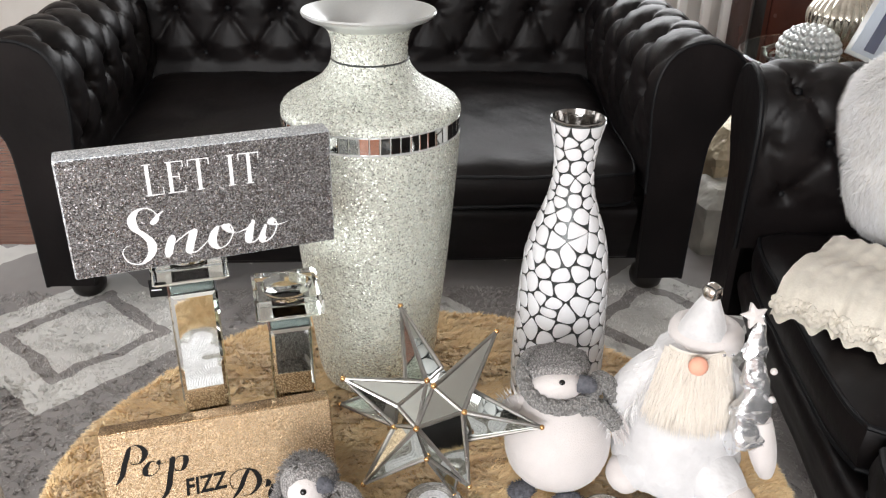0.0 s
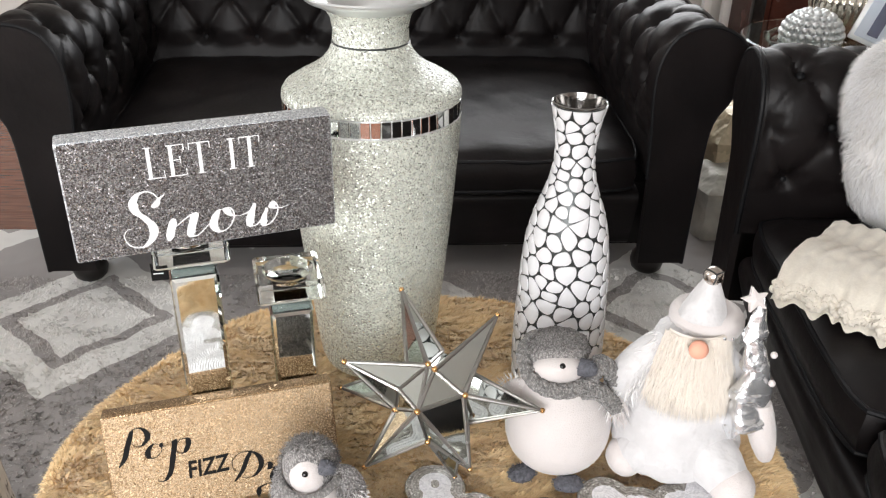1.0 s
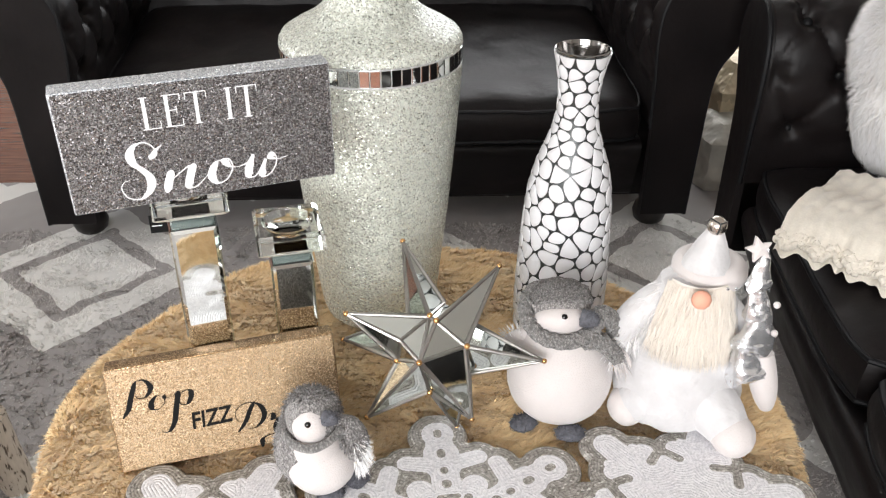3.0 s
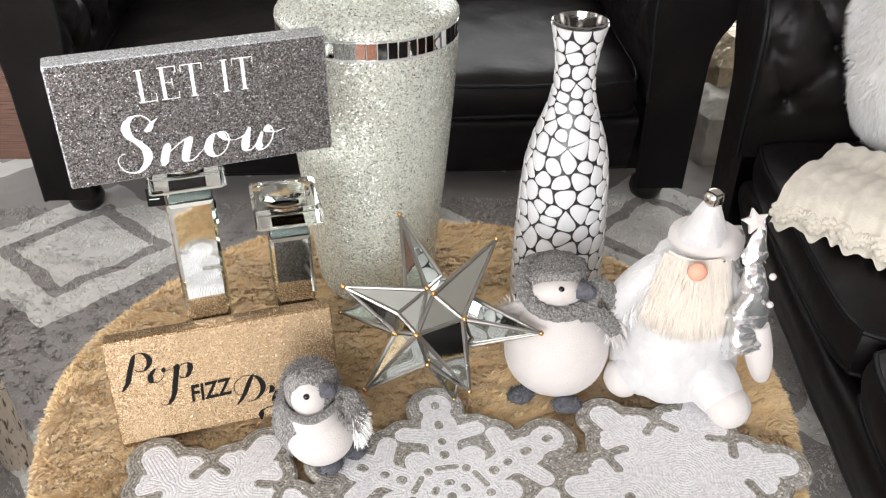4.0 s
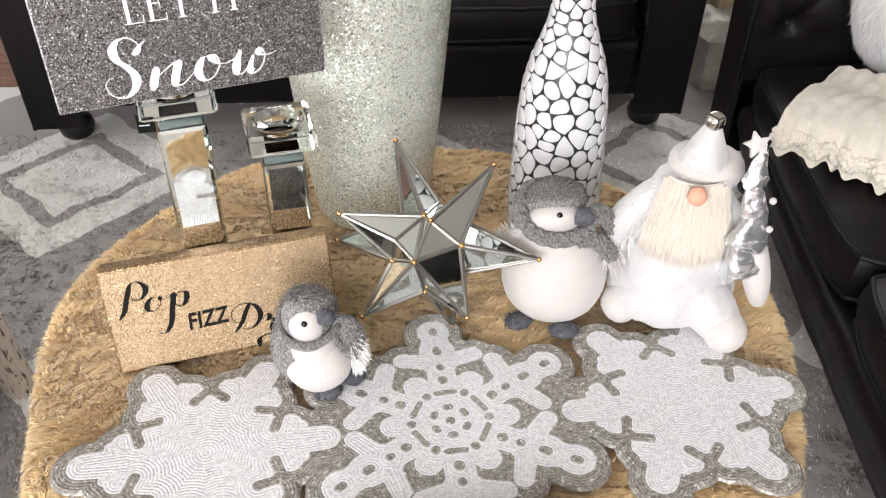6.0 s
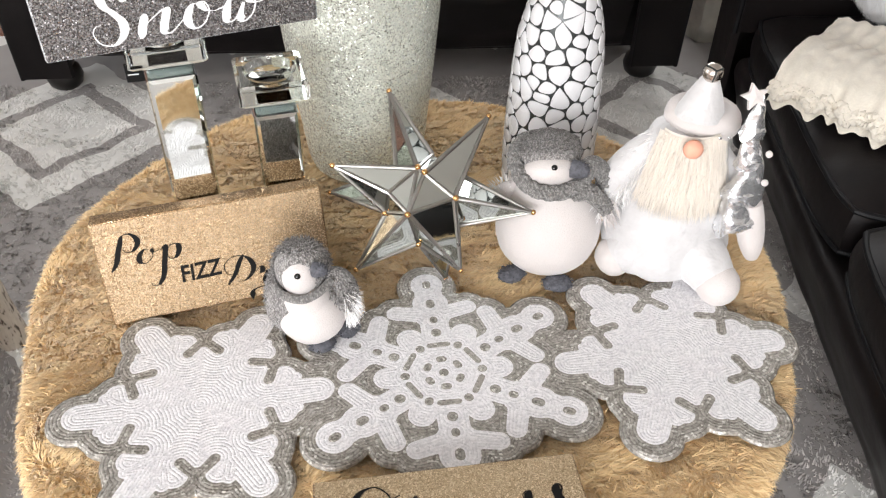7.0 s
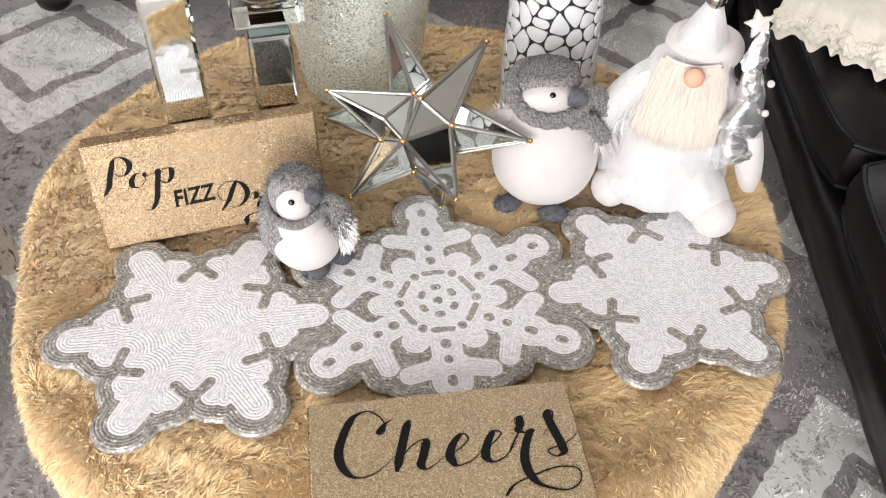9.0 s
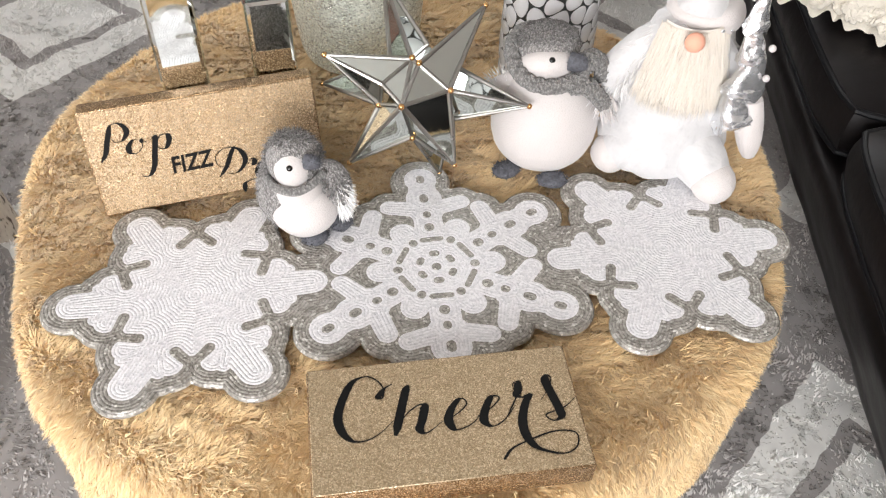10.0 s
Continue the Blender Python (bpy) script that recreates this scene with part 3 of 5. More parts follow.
def ink(sign, m, mat, thin, thick, *strokes):
    """One brush letter on a sign's face, from its pen strokes."""
    mesh = Mesh()
    for j, st in enumerate(strokes):
        pen(mesh, st, mat, thin, thick, 0.0002 * j)
    letters(sign, m, mesh)


def bars(mesh, rects, mat):
    """Upright letters from straight strokes: (x0, y0, x1, y1)."""
    for i, (x0, y0, x1, y1) in enumerate(rects):
        z = 0.0008 + 0.00004 * (i % 5)
        mesh.add([(x0, y0, z), (x1, y0, z), (x1, y1, z), (x0, y1, z)], [(0, 1, 2, 3)], mat)


def serif(sign, m, word, x, y, h, mat):
    """Serif capitals with thick stems and thin bars."""
    st, th, sf = 0.13 * h, 0.035 * h, 0.07 * h
    for ch in word:
        if ch == "L":
            r = [(sf, 0, sf + st, h), (0, h - th, 2 * sf + st, h), (0, 0, 0.62 * h, th), (0.62 * h - th, 0, 0.62 * h, 0.24 * h)]
            adv = 0.74
        elif ch == "E":
            r = [(sf, 0, sf + st, h), (0, h - th, 0.6 * h, h), (0, 0, 0.62 * h, th), (sf, 0.5 * h, 0.45 * h, 0.5 * h + th),
                 (0.62 * h - th, 0, 0.62 * h, 0.22 * h), (0.6 * h - th, 0.8 * h, 0.6 * h, h), (0.45 * h - th, 0.4 * h, 0.45 * h, 0.63 * h)]
            adv = 0.74
        elif ch == "T":
            r = [(0.3 * h, 0, 0.3 * h + st, h), (0, h - th, 0.73 * h, h), (0, 0.78 * h, th, h), (0.73 * h - th, 0.78 * h, 0.73 * h, h), (0.23 * h, 0, 0.5 * h, th)]
            adv = 0.86
        elif ch == "I":
            r = [(sf, 0, sf + st, h), (0, h - th, 2 * sf + st, h), (0, 0, 2 * sf + st, th)]
            adv = 0.4
        else:
            r, adv = [], 0.46
        if r:
            mesh = Mesh()
            bars(mesh, [(x + 0.86 * a, y + b, x + 0.86 * c, y + d) for a, b, c, d in r], mat)
            letters(sign, m, mesh)
        x += 0.86 * adv * h


def print_text(text, size, mat, m, parent, name, shear=0.0):
    c = bpy.data.curves.new(name, "FONT")
    c.body, c.size, c.extrude, c.offset, c.shear, c.align_x = text, size, 0.0004, size * 0.016, shear, "LEFT"
    tmp = bpy.data.objects.new("tmp", c)
    scene.collection.objects.link(tmp)
    bpy.context.view_layer.update()
    me = bpy.data.meshes.new_from_object(tmp.evaluated_get(bpy.context.evaluated_depsgraph_get()))
    bpy.data.objects.remove(tmp)
    me.materials.clear()
    me.materials.append(mat)
    ob = new(name, me)
    ob.parent, ob.matrix_local = parent, m
    return ob


def block_sign(place, w, h, d, face, side, label):
    """A glitter block: its face looks to -y, its foot is at z = 0, its middle at x = 0, its face at y = 0. Returns it and a place for lettering."""
    s = thing("sign_block", place, label, "decor sign")
    Mesh().box((-w / 2, 0.0012, 0), (w / 2, d, h), side, 0.003).link("block", s)
    Mesh().box((-w / 2 + 0.002, 0, 0.002), (w / 2 - 0.002, 0.002, h - 0.002), face, 0.0008, seg=1).link("face", s)
    return s, pose(0, 0, 0, 90, 0, 0)


def letters(parent, m, mesh, name="letter"):
    ob = mesh.link(name, parent, smooth=False)
    ob.matrix_local = m
    return ob


def signs():
    # silver block on the taller candlestick
    s, m = block_sign(pose(-0.2848, 0.2068, 0.8004, 0, 0, 18.74), 0.3045, 0.1455, 0.0335, SILVERGLIT, SILVERSIDE, "silver glitter block sign with white lettering on a candlestick")
    serif(s, m, "LET IT", -0.063, 0.0925, 0.038, WHITEVINYL)
    ink(s, m, WHITEVINYL, 0.0017, 0.0102, [(-0.0474, 0.0724), (-0.0529, 0.0685), (-0.0592, 0.0606), (-0.0571, 0.0588), (-0.0535, 0.0651), (-0.0586, 0.0742), (-0.0668, 0.0788), (-0.0764, 0.0757), (-0.0824, 0.0665), (-0.0803, 0.0552), (-0.0718, 0.0454), (-0.0656, 0.0358), (-0.0651, 0.025), (-0.0712, 0.0153), (-0.0809, 0.0099), (-0.0925, 0.0143), (-0.0975, 0.026), (-0.0936, 0.0337), (-0.0872, 0.0354)])
    ink(s, m, WHITEVINYL, 0.0017, 0.0102, [(-0.0404, 0.0406), (-0.045, 0.0286), (-0.0496, 0.0128)], [(-0.0456, 0.0251), (-0.0346, 0.0339), (-0.0205, 0.0429), (-0.0178, 0.0402), (-0.0228, 0.0246), (-0.0234, 0.0167), (-0.0172, 0.0148), (-0.0077, 0.0219), (0.0014, 0.0312)])
    ink(s, m, WHITEVINYL, 0.0017, 0.0102, [(0.0201, 0.0438), (0.0109, 0.0425), (0.004, 0.0307), (0.0039, 0.0213), (0.0109, 0.0149), (0.0215, 0.0203), (0.028, 0.0338), (0.0247, 0.0438), (0.0199, 0.0424), (0.0254, 0.0343), (0.0356, 0.0318)])
    ink(s, m, WHITEVINYL, 0.0017, 0.0102, [(0.0343, 0.032), (0.0454, 0.0359), (0.0533, 0.0455)], [(0.0533, 0.0455), (0.0463, 0.027), (0.0472, 0.0173), (0.0555, 0.0188), (0.0669, 0.036)], [(0.0671, 0.0374), (0.0619, 0.0221), (0.0652, 0.0148), (0.0748, 0.0214), (0.0803, 0.0345), (0.0772, 0.0437), (0.0739, 0.0384), (0.0817, 0.035), (0.0943, 0.0373)])
    # gold block leaning back against the candlesticks
    s, m = block_sign(pose(-0.287, 0.143, 0.447, -17, 0, 13.9), 0.293, 0.144, 0.036, GOLDSIGN, GOLDGLIT, "gold glitter block sign with black lettering leaning against candlesticks")
    ink(s, m, BLACKVINYL, 0.0011, 0.0072, [(-0.1099, 0.1231), (-0.1183, 0.1035), (-0.124, 0.0871), (-0.1323, 0.0761)], [(-0.1189, 0.1076), (-0.1139, 0.12), (-0.1041, 0.1243), (-0.096, 0.1194), (-0.0934, 0.1102), (-0.1007, 0.1006), (-0.1099, 0.1001), (-0.1132, 0.1048)])
    ink(s, m, BLACKVINYL, 0.0011, 0.0072, [(-0.081, 0.0972), (-0.0884, 0.0988), (-0.0955, 0.0906), (-0.0948, 0.0824), (-0.0873, 0.0808), (-0.0789, 0.0887), (-0.0801, 0.0978), (-0.0766, 0.0939), (-0.0699, 0.0957)])
    ink(s, m, BLACKVINYL, 0.0011, 0.0072, [(-0.0687, 0.0946), (-0.0628, 0.0998), (-0.0624, 0.0941), (-0.0668, 0.0764), (-0.0711, 0.0593), (-0.0788, 0.0479), (-0.0861, 0.0471), (-0.089, 0.051)], [(-0.0635, 0.0871), (-0.0559, 0.0984), (-0.0472, 0.099), (-0.0456, 0.0914), (-0.0516, 0.0813), (-0.0588, 0.0812), (-0.0622, 0.0868)])
    ink(s, m, BLACKVINYL, 0.0011, 0.0072, [(0.032, 0.0667), (0.0253, 0.0565), (0.0168, 0.0399), (0.0059, 0.0271)], [(0.0154, 0.0402), (0.0069, 0.0438), (0.0059, 0.0565), (0.0154, 0.0653), (0.0282, 0.0659), (0.0385, 0.0595), (0.0427, 0.0469), (0.0373, 0.0354), (0.0273, 0.0291), (0.0155, 0.0309)])
    ink(s, m, BLACKVINYL, 0.0011, 0.0072, [(0.0437, 0.0374), (0.0508, 0.0451), (0.0541, 0.041), (0.0526, 0.0362), (0.0604, 0.0371), (0.0551, 0.0263), (0.0574, 0.0155), (0.0651, 0.0155)], [(0.0649, 0.0138), (0.0497, 0.0155), (0.0369, 0.0116), (0.0344, -0.0007)])
    ink(s, m, BLACKVINYL, 0.0011, 0.0072, [(0.0666, 0.0374), (0.062, 0.0265), (0.0634, 0.0142)])
    print_text("FIZZ", 0.031, BLACKVINYL, m @ pose(-0.0515, 0.0443, 0.001, 0, 0, 1.5) @ Matrix.Diagonal((0.84, 1.05, 1, 1)), s, "printed_word", 0.1)
    # flat block in front
    s, m = block_sign(pose(-0.0045, -0.309, 0.487, -90, 0, 4.2), 0.282, 0.148, 0.036, GOLDFACE, GOLDGLIT, "champagne glitter block sign with black lettering lying flat on fur")
    ink(s, m, BLACKVINYL, 0.0016, 0.0098, [(-0.0515, 0.1187), (-0.0609, 0.1135), (-0.0664, 0.1051), (-0.063, 0.1033), (-0.0609, 0.1135), (-0.0671, 0.1249), (-0.0785, 0.1314), (-0.0939, 0.1247), (-0.1059, 0.1018), (-0.1105, 0.0822), (-0.1058, 0.0653), (-0.0957, 0.0557), (-0.0815, 0.0558), (-0.0667, 0.0636), (-0.0541, 0.0751)])
    ink(s, m, BLACKVINYL, 0.0016, 0.0098, [(-0.0351, 0.1153), (-0.0399, 0.1039), (-0.048, 0.0777), (-0.0542, 0.0568)], [(-0.0488, 0.0698), (-0.0388, 0.0819), (-0.0261, 0.0898), (-0.0213, 0.0864), (-0.0254, 0.0715), (-0.0289, 0.062), (-0.0244, 0.0563), (-0.0166, 0.0592), (-0.0057, 0.067)])
    ink(s, m, BLACKVINYL, 0.0016, 0.0098, [(-0.0057, 0.067), (0.0099, 0.0737), (0.0221, 0.0837), (0.0215, 0.0907), (0.0156, 0.0914), (0.0063, 0.0809), (0.0015, 0.0681), (0.0058, 0.0576), (0.0132, 0.0567), (0.0257, 0.0617), (0.0362, 0.0718)])
    ink(s, m, BLACKVINYL, 0.0016, 0.0098, [(0.0316, 0.069), (0.0458, 0.076), (0.0573, 0.0862), (0.0557, 0.0906), (0.0495, 0.0899), (0.0412, 0.0765), (0.0377, 0.0635), (0.0434, 0.0562), (0.0513, 0.0572), (0.0614, 0.0639), (0.073, 0.0773)])
    ink(s, m, BLACKVINYL, 0.0016, 0.0098, [(0.0758, 0.0915), (0.0749, 0.1023), (0.0804, 0.1052), (0.0797, 0.096), (0.0772, 0.0893), (0.0825, 0.0858), (0.089, 0.0878), (0.0829, 0.0761), (0.0769, 0.0586), (0.077, 0.0421), (0.0834, 0.0284), (0.0961, 0.0205), (0.1125, 0.0165), (0.1258, 0.023), (0.129, 0.0355), (0.1215, 0.041), (0.104, 0.0419), (0.0791, 0.0354), (0.0602, 0.0282), (0.0495, 0.017)], [(0.0614, 0.0639), (0.0716, 0.0796), (0.0796, 0.0925)])
    ink(s, m, BLACKVINYL, 0.0016, 0.0098, [(0.1005, 0.0794), (0.1107, 0.0921), (0.1171, 0.1042), (0.1146, 0.1096), (0.1106, 0.1028), (0.1139, 0.0847), (0.1176, 0.0669), (0.1173, 0.0582), (0.1098, 0.0544), (0.1031, 0.0586), (0.1041, 0.0632), (0.1187, 0.0668), (0.1292, 0.0723), (0.1384, 0.0802)])


# ---- candlesticks ----
def candlestick(x, y, yaw, col, hw, label):
    c = thing("candlestick", pose(x, y, 0.442, 0, 0, yaw), label, "candlestick", "mirrored candlesticks")
    Mesh().box((-hw - 0.004, -hw - 0.004, 0), (hw + 0.004, hw + 0.004, 0.012), EDGEGLASS, 0.002).link("base_plate", c, "pale green glass plate")
    Mesh().box((-hw + 0.003, -hw + 0.003, 0.012), (hw - 0.003, hw - 0.003, 0.012 + col), SLATE, 0.001).link("core", c)
    for i in range(4):
        p = Mesh().add([(-hw, -hw, 0.012), (hw, -hw, 0.012), (hw, -hw, 0.012 + col), (-hw, -hw, 0.012 + col),
                        (-hw + 0.004, -hw - 0.0025, 0.016), (hw - 0.004, -hw - 0.0025, 0.016), (hw - 0.004, -hw - 0.0025, 0.008 + col), (-hw + 0.004, -hw - 0.0025, 0.008 + col)],
                       [(4, 5, 6, 7), (0, 1, 5, 4), (1, 2, 6, 5), (2, 3, 7, 6), (3, 0, 4, 7)], MIRROR).link("mirror_panel", c, smooth=False)
        p.matrix_local = pose(0, 0, 0, 0, 0, 90 * i)
    z = 0.012 + col
    Mesh().box((-hw + 0.001, -hw + 0.001, z - 0.004), (hw - 0.001, hw - 0.001, z - 0.001), MIRROR).link("mirror_cap", c)
    Mesh().box((-hw + 0.001, -hw + 0.001, z), (hw - 0.001, hw - 0.001, z + 0.011), NECKGLASS, 0.003, seg=1).link("glass_neck", c, "thick clear glass block")
    Mesh().box((-hw + 0.002, -hw + 0.002, z + 0.0115), (hw - 0.002, hw - 0.002, z + 0.021), GLASS, 0.003, seg=1).link("glass_neck", c, "thick clear glass block")
    d = hw * 1.66
    q = z + 0.021
    dish = Mesh()
    ring = lambda r, zz: [(r * math.cos(a), r * math.sin(a), zz) for a in (math.tau * k / 32 for k in range(32))]

    def sq(r, zz):
        out = []
        for k in range(32):
            a = math.tau * k / 32
            m = max(abs(math.cos(a)), abs(math.sin(a)))
            out.append((r * math.cos(a) / m, r * math.sin(a) / m, zz))
        return out
    loops = [sq(d - 0.006, q), sq(d, q + 0.006), sq(d, q + 0.026), sq(d - 0.004, q + 0.031), ring(0.77 * d, q + 0.031), ring(0.7 * d, q + 0.02), ring(0.66 * d, q + 0.018), ring(0.4 * d, q + 0.015)]
    v = sum(loops, [])
    f = [tuple(range(32))[::-1]]
    for L in range(len(loops) - 1):
        f += [(L * 32 + k, L * 32 + (k + 1) % 32, (L + 1) * 32 + (k + 1) % 32, (L + 1) * 32 + k) for k in range(32)]
    f.append(tuple((len(loops) - 1) * 32 + k for k in range(32)))
    dish.add(v, f, GLASS).link("candle_cup", c, "square cut crystal cup", smooth=False)
    return c


# ---- vases ----
def floor_vase():
    v = thing("floor_vase", pose(-0.098, 0.497, 0.442), "tall silver crackle mosaic vase with mirror band on fur", "vase")
    body = [(0, 0.0), (0.083, 0), (0.09, 0.004), (0.095, 0.02), (0.1, 0.06), (0.106, 0.12), (0.1125, 0.18), (0.119, 0.25), (0.124, 0.31), (0.1285, 0.37), (0.131, 0.41), (0.1315, 0.428)]
    Mesh().lathe(body, CRACKLE, 96).link("body", v)
    Mesh().lathe([(0.1315, 0.428), (0.1298, 0.43), (0.1298, 0.454), (0.132, 0.456)], SATIN, 96).link("band_ground", v)
    sh = [(0.132, 0.456), (0.1312, 0.463), (0.126, 0.471), (0.11, 0.481), (0.089, 0.492), (0.072, 0.504), (0.061, 0.517), (0.055, 0.53)]
    Mesh().lathe(sh, CRACKLE, 96).link("shoulder", v)
    Mesh().lathe([(0.0552, 0.5295), (0.0565, 0.531), (0.0552, 0.5325)], SLATE, 64).link("collar_line", v)
    Mesh().lathe([(0.055, 0.532), (0.054, 0.55), (0.057, 0.566), (0.063, 0.576)], CRACKLE, 96).link("neck", v)
    lip = [(0.063, 0.576), (0.075, 0.583), (0.088, 0.588), (0.0935, 0.592), (0.095, 0.5955), (0.0935, 0.598), (0.089, 0.5965), (0.075, 0.588), (0.06, 0.573), (0.05, 0.55), (0.05, 0.45), (0.0, 0.44)]
    Mesh().lathe(lip, SATIN, 96).link("lip", v, "flared satin silver lip")
    n = 58
    w = math.tau * 0.1295 / n
    tile = Mesh().box((-w / 2 + 0.0006, -0.0005, -0.0115), (w / 2 - 0.0006, 0.0018, 0.0115), MIRROR, 0.0006, seg=1).data("mirror_tile", False)
    rs = random.Random(2)
    for i in range(n):
        a = math.tau * i / n
        t = new("mirror_tile", tile)
        t.parent = v
        t.matrix_local = pose(0.1295 * math.cos(a), 0.1295 * math.sin(a), 0.442, rs.uniform(-2, 2), 0, math.degrees(a) + 90 + rs.uniform(-3, 3)) @ pose(0, 0, 0, 0, 0, 180)


def clip_cell(poly, a, b):
    """The part of poly nearer to a than to b."""
    mx, my, dx, dy = (a[0] + b[0]) / 2, (a[1] + b[1]) / 2, b[0] - a[0], b[1] - a[1]
    out = []
    for (x0, y0), (x1, y1) in zip(poly, poly[1:] + poly[:1]):
        s0, s1 = (x0 - mx) * dx + (y0 - my) * dy, (x1 - mx) * dx + (y1 - my) * dy
        if s0 <= 0:
            out.append((x0, y0))
        if (s0 < 0) != (s1 < 0) and s0 != s1:
            t = s0 / (s0 - s1)
            out.append((x0 + t * (x1 - x0), y0 + t * (y1 - y0)))
    return out


def pebble_bottle():
    v = thing("bottle_vase", pose(0.1945, 0.425, 0.444), "bottle-shaped white vase with raised pebbles on dark silver ground", "vase")
    prof = [(0, 0), (0.064, 0), (0.07, 0.006), (0.0715, 0.05), (0.0705, 0.1), (0.068, 0.16), (0.0645, 0.22), (0.0605, 0.255), (0.052, 0.29), (0.041, 0.32), (0.033, 0.345), (0.0285, 0.37), (0.0275, 0.395), (0.03, 0.42), (0.035, 0.445), (0.0385, 0.46)]
    Mesh().lathe(prof, SLATE, 64).link("body", v)
    Mesh().lathe([(0.0385, 0.46), (0.0392, 0.462), (0.037, 0.463), (0.034, 0.45), (0.026, 0.4), (0.026, 0.3), (0, 0.28)], CHROME, 64).link("lining", v, "dark chrome lining and rim")
    zs, rr = [p[1] for p in prof[2:]], [p[0] for p in prof[2:]]
    R = 0.0715
    rs = random.Random(11)
    seeds = []
    z = 0.012
    row = 0
    while z < 0.452:
        r = float(np.interp(z, zs, rr))
        cell = 0.029 * (0.78 + 0.32 * (r - 0.0275) / 0.044)
        k = max(6, round(math.tau * r / cell))
        for i in range(k):
            seeds.append((((i + 0.5 * (row % 2) + rs.uniform(-0.3, 0.3)) / k % 1.0) * math.tau, z + rs.uniform(-0.3, 0.3) * cell, r))
        z += cell * 0.74
        row += 1
    for a0, z0, r0 in seeds:
        flat = lambda q: (((q[0] - a0 + math.pi) % math.tau - math.pi) * r0, q[1] - z0)
        near = sorted((flat(q) for q in seeds if abs(q[1] - z0) < 0.07), key=lambda c: c[0] ** 2 + c[1] ** 2)[1:16]
        poly = [(-0.03, -0.03), (0.03, -0.03), (0.03, 0.03), (-0.03, 0.03)]
        for q in near:
            poly = clip_cell(poly, (0, 0), q)
        if len(poly) < 3:
            continue
        cx, cy = sum(p[0] for p in poly) / len(poly), sum(p[1] for p in poly) / len(poly)
        size = sum(math.hypot(p[0] - cx, p[1] - cy) for p in poly) / len(poly)
        k = max(0.3, 1 - 0.0012 / size)
        poly = [(cx + (x - cx) * k, cy + (y - cy) * k) for x, y in poly]
        for _ in range(2):
            poly = [q for (x0, y0), (x1, y1) in zip(poly, poly[1:] + poly[:1]) for q in ((0.75 * x0 + 0.25 * x1, 0.75 * y0 + 0.25 * y1), (0.25 * x0 + 0.75 * x1, 0.25 * y0 + 0.75 * y1))]
        poly = [q for i, q in enumerate(poly) if math.hypot(q[0] - poly[i - 1][0], q[1] - poly[i - 1][1]) > 0.0004]
        n = len(poly)

        def on(x, y, lift):
            zz = min(max(z0 + y, 0.002), 0.458)
            r = float(np.interp(zz, zs, rr)) + lift
            a = a0 + x / r0
            return (r * math.cos(a), r * math.sin(a), zz)
        vs, fs = [], []
        for s, lift in ((1.0, -0.0004), (0.95, 0.0014), (0.74, 0.0021)):
            vs += [on(cx + (x - cx) * s, cy + (y - cy) * s, lift) for x, y in poly]
        vs.append(on(cx, cy, 0.0024))
        for L in range(2):
            fs += [(L * n + i, L * n + (i + 1) % n, (L + 1) * n + (i + 1) % n, (L + 1) * n + i) for i in range(n)]
        fs += [(2 * n + i, 2 * n + (i + 1) % n, 3 * n) for i in range(n)]
        Mesh().add(vs, fs, PEBBLE).link("pebble", v)


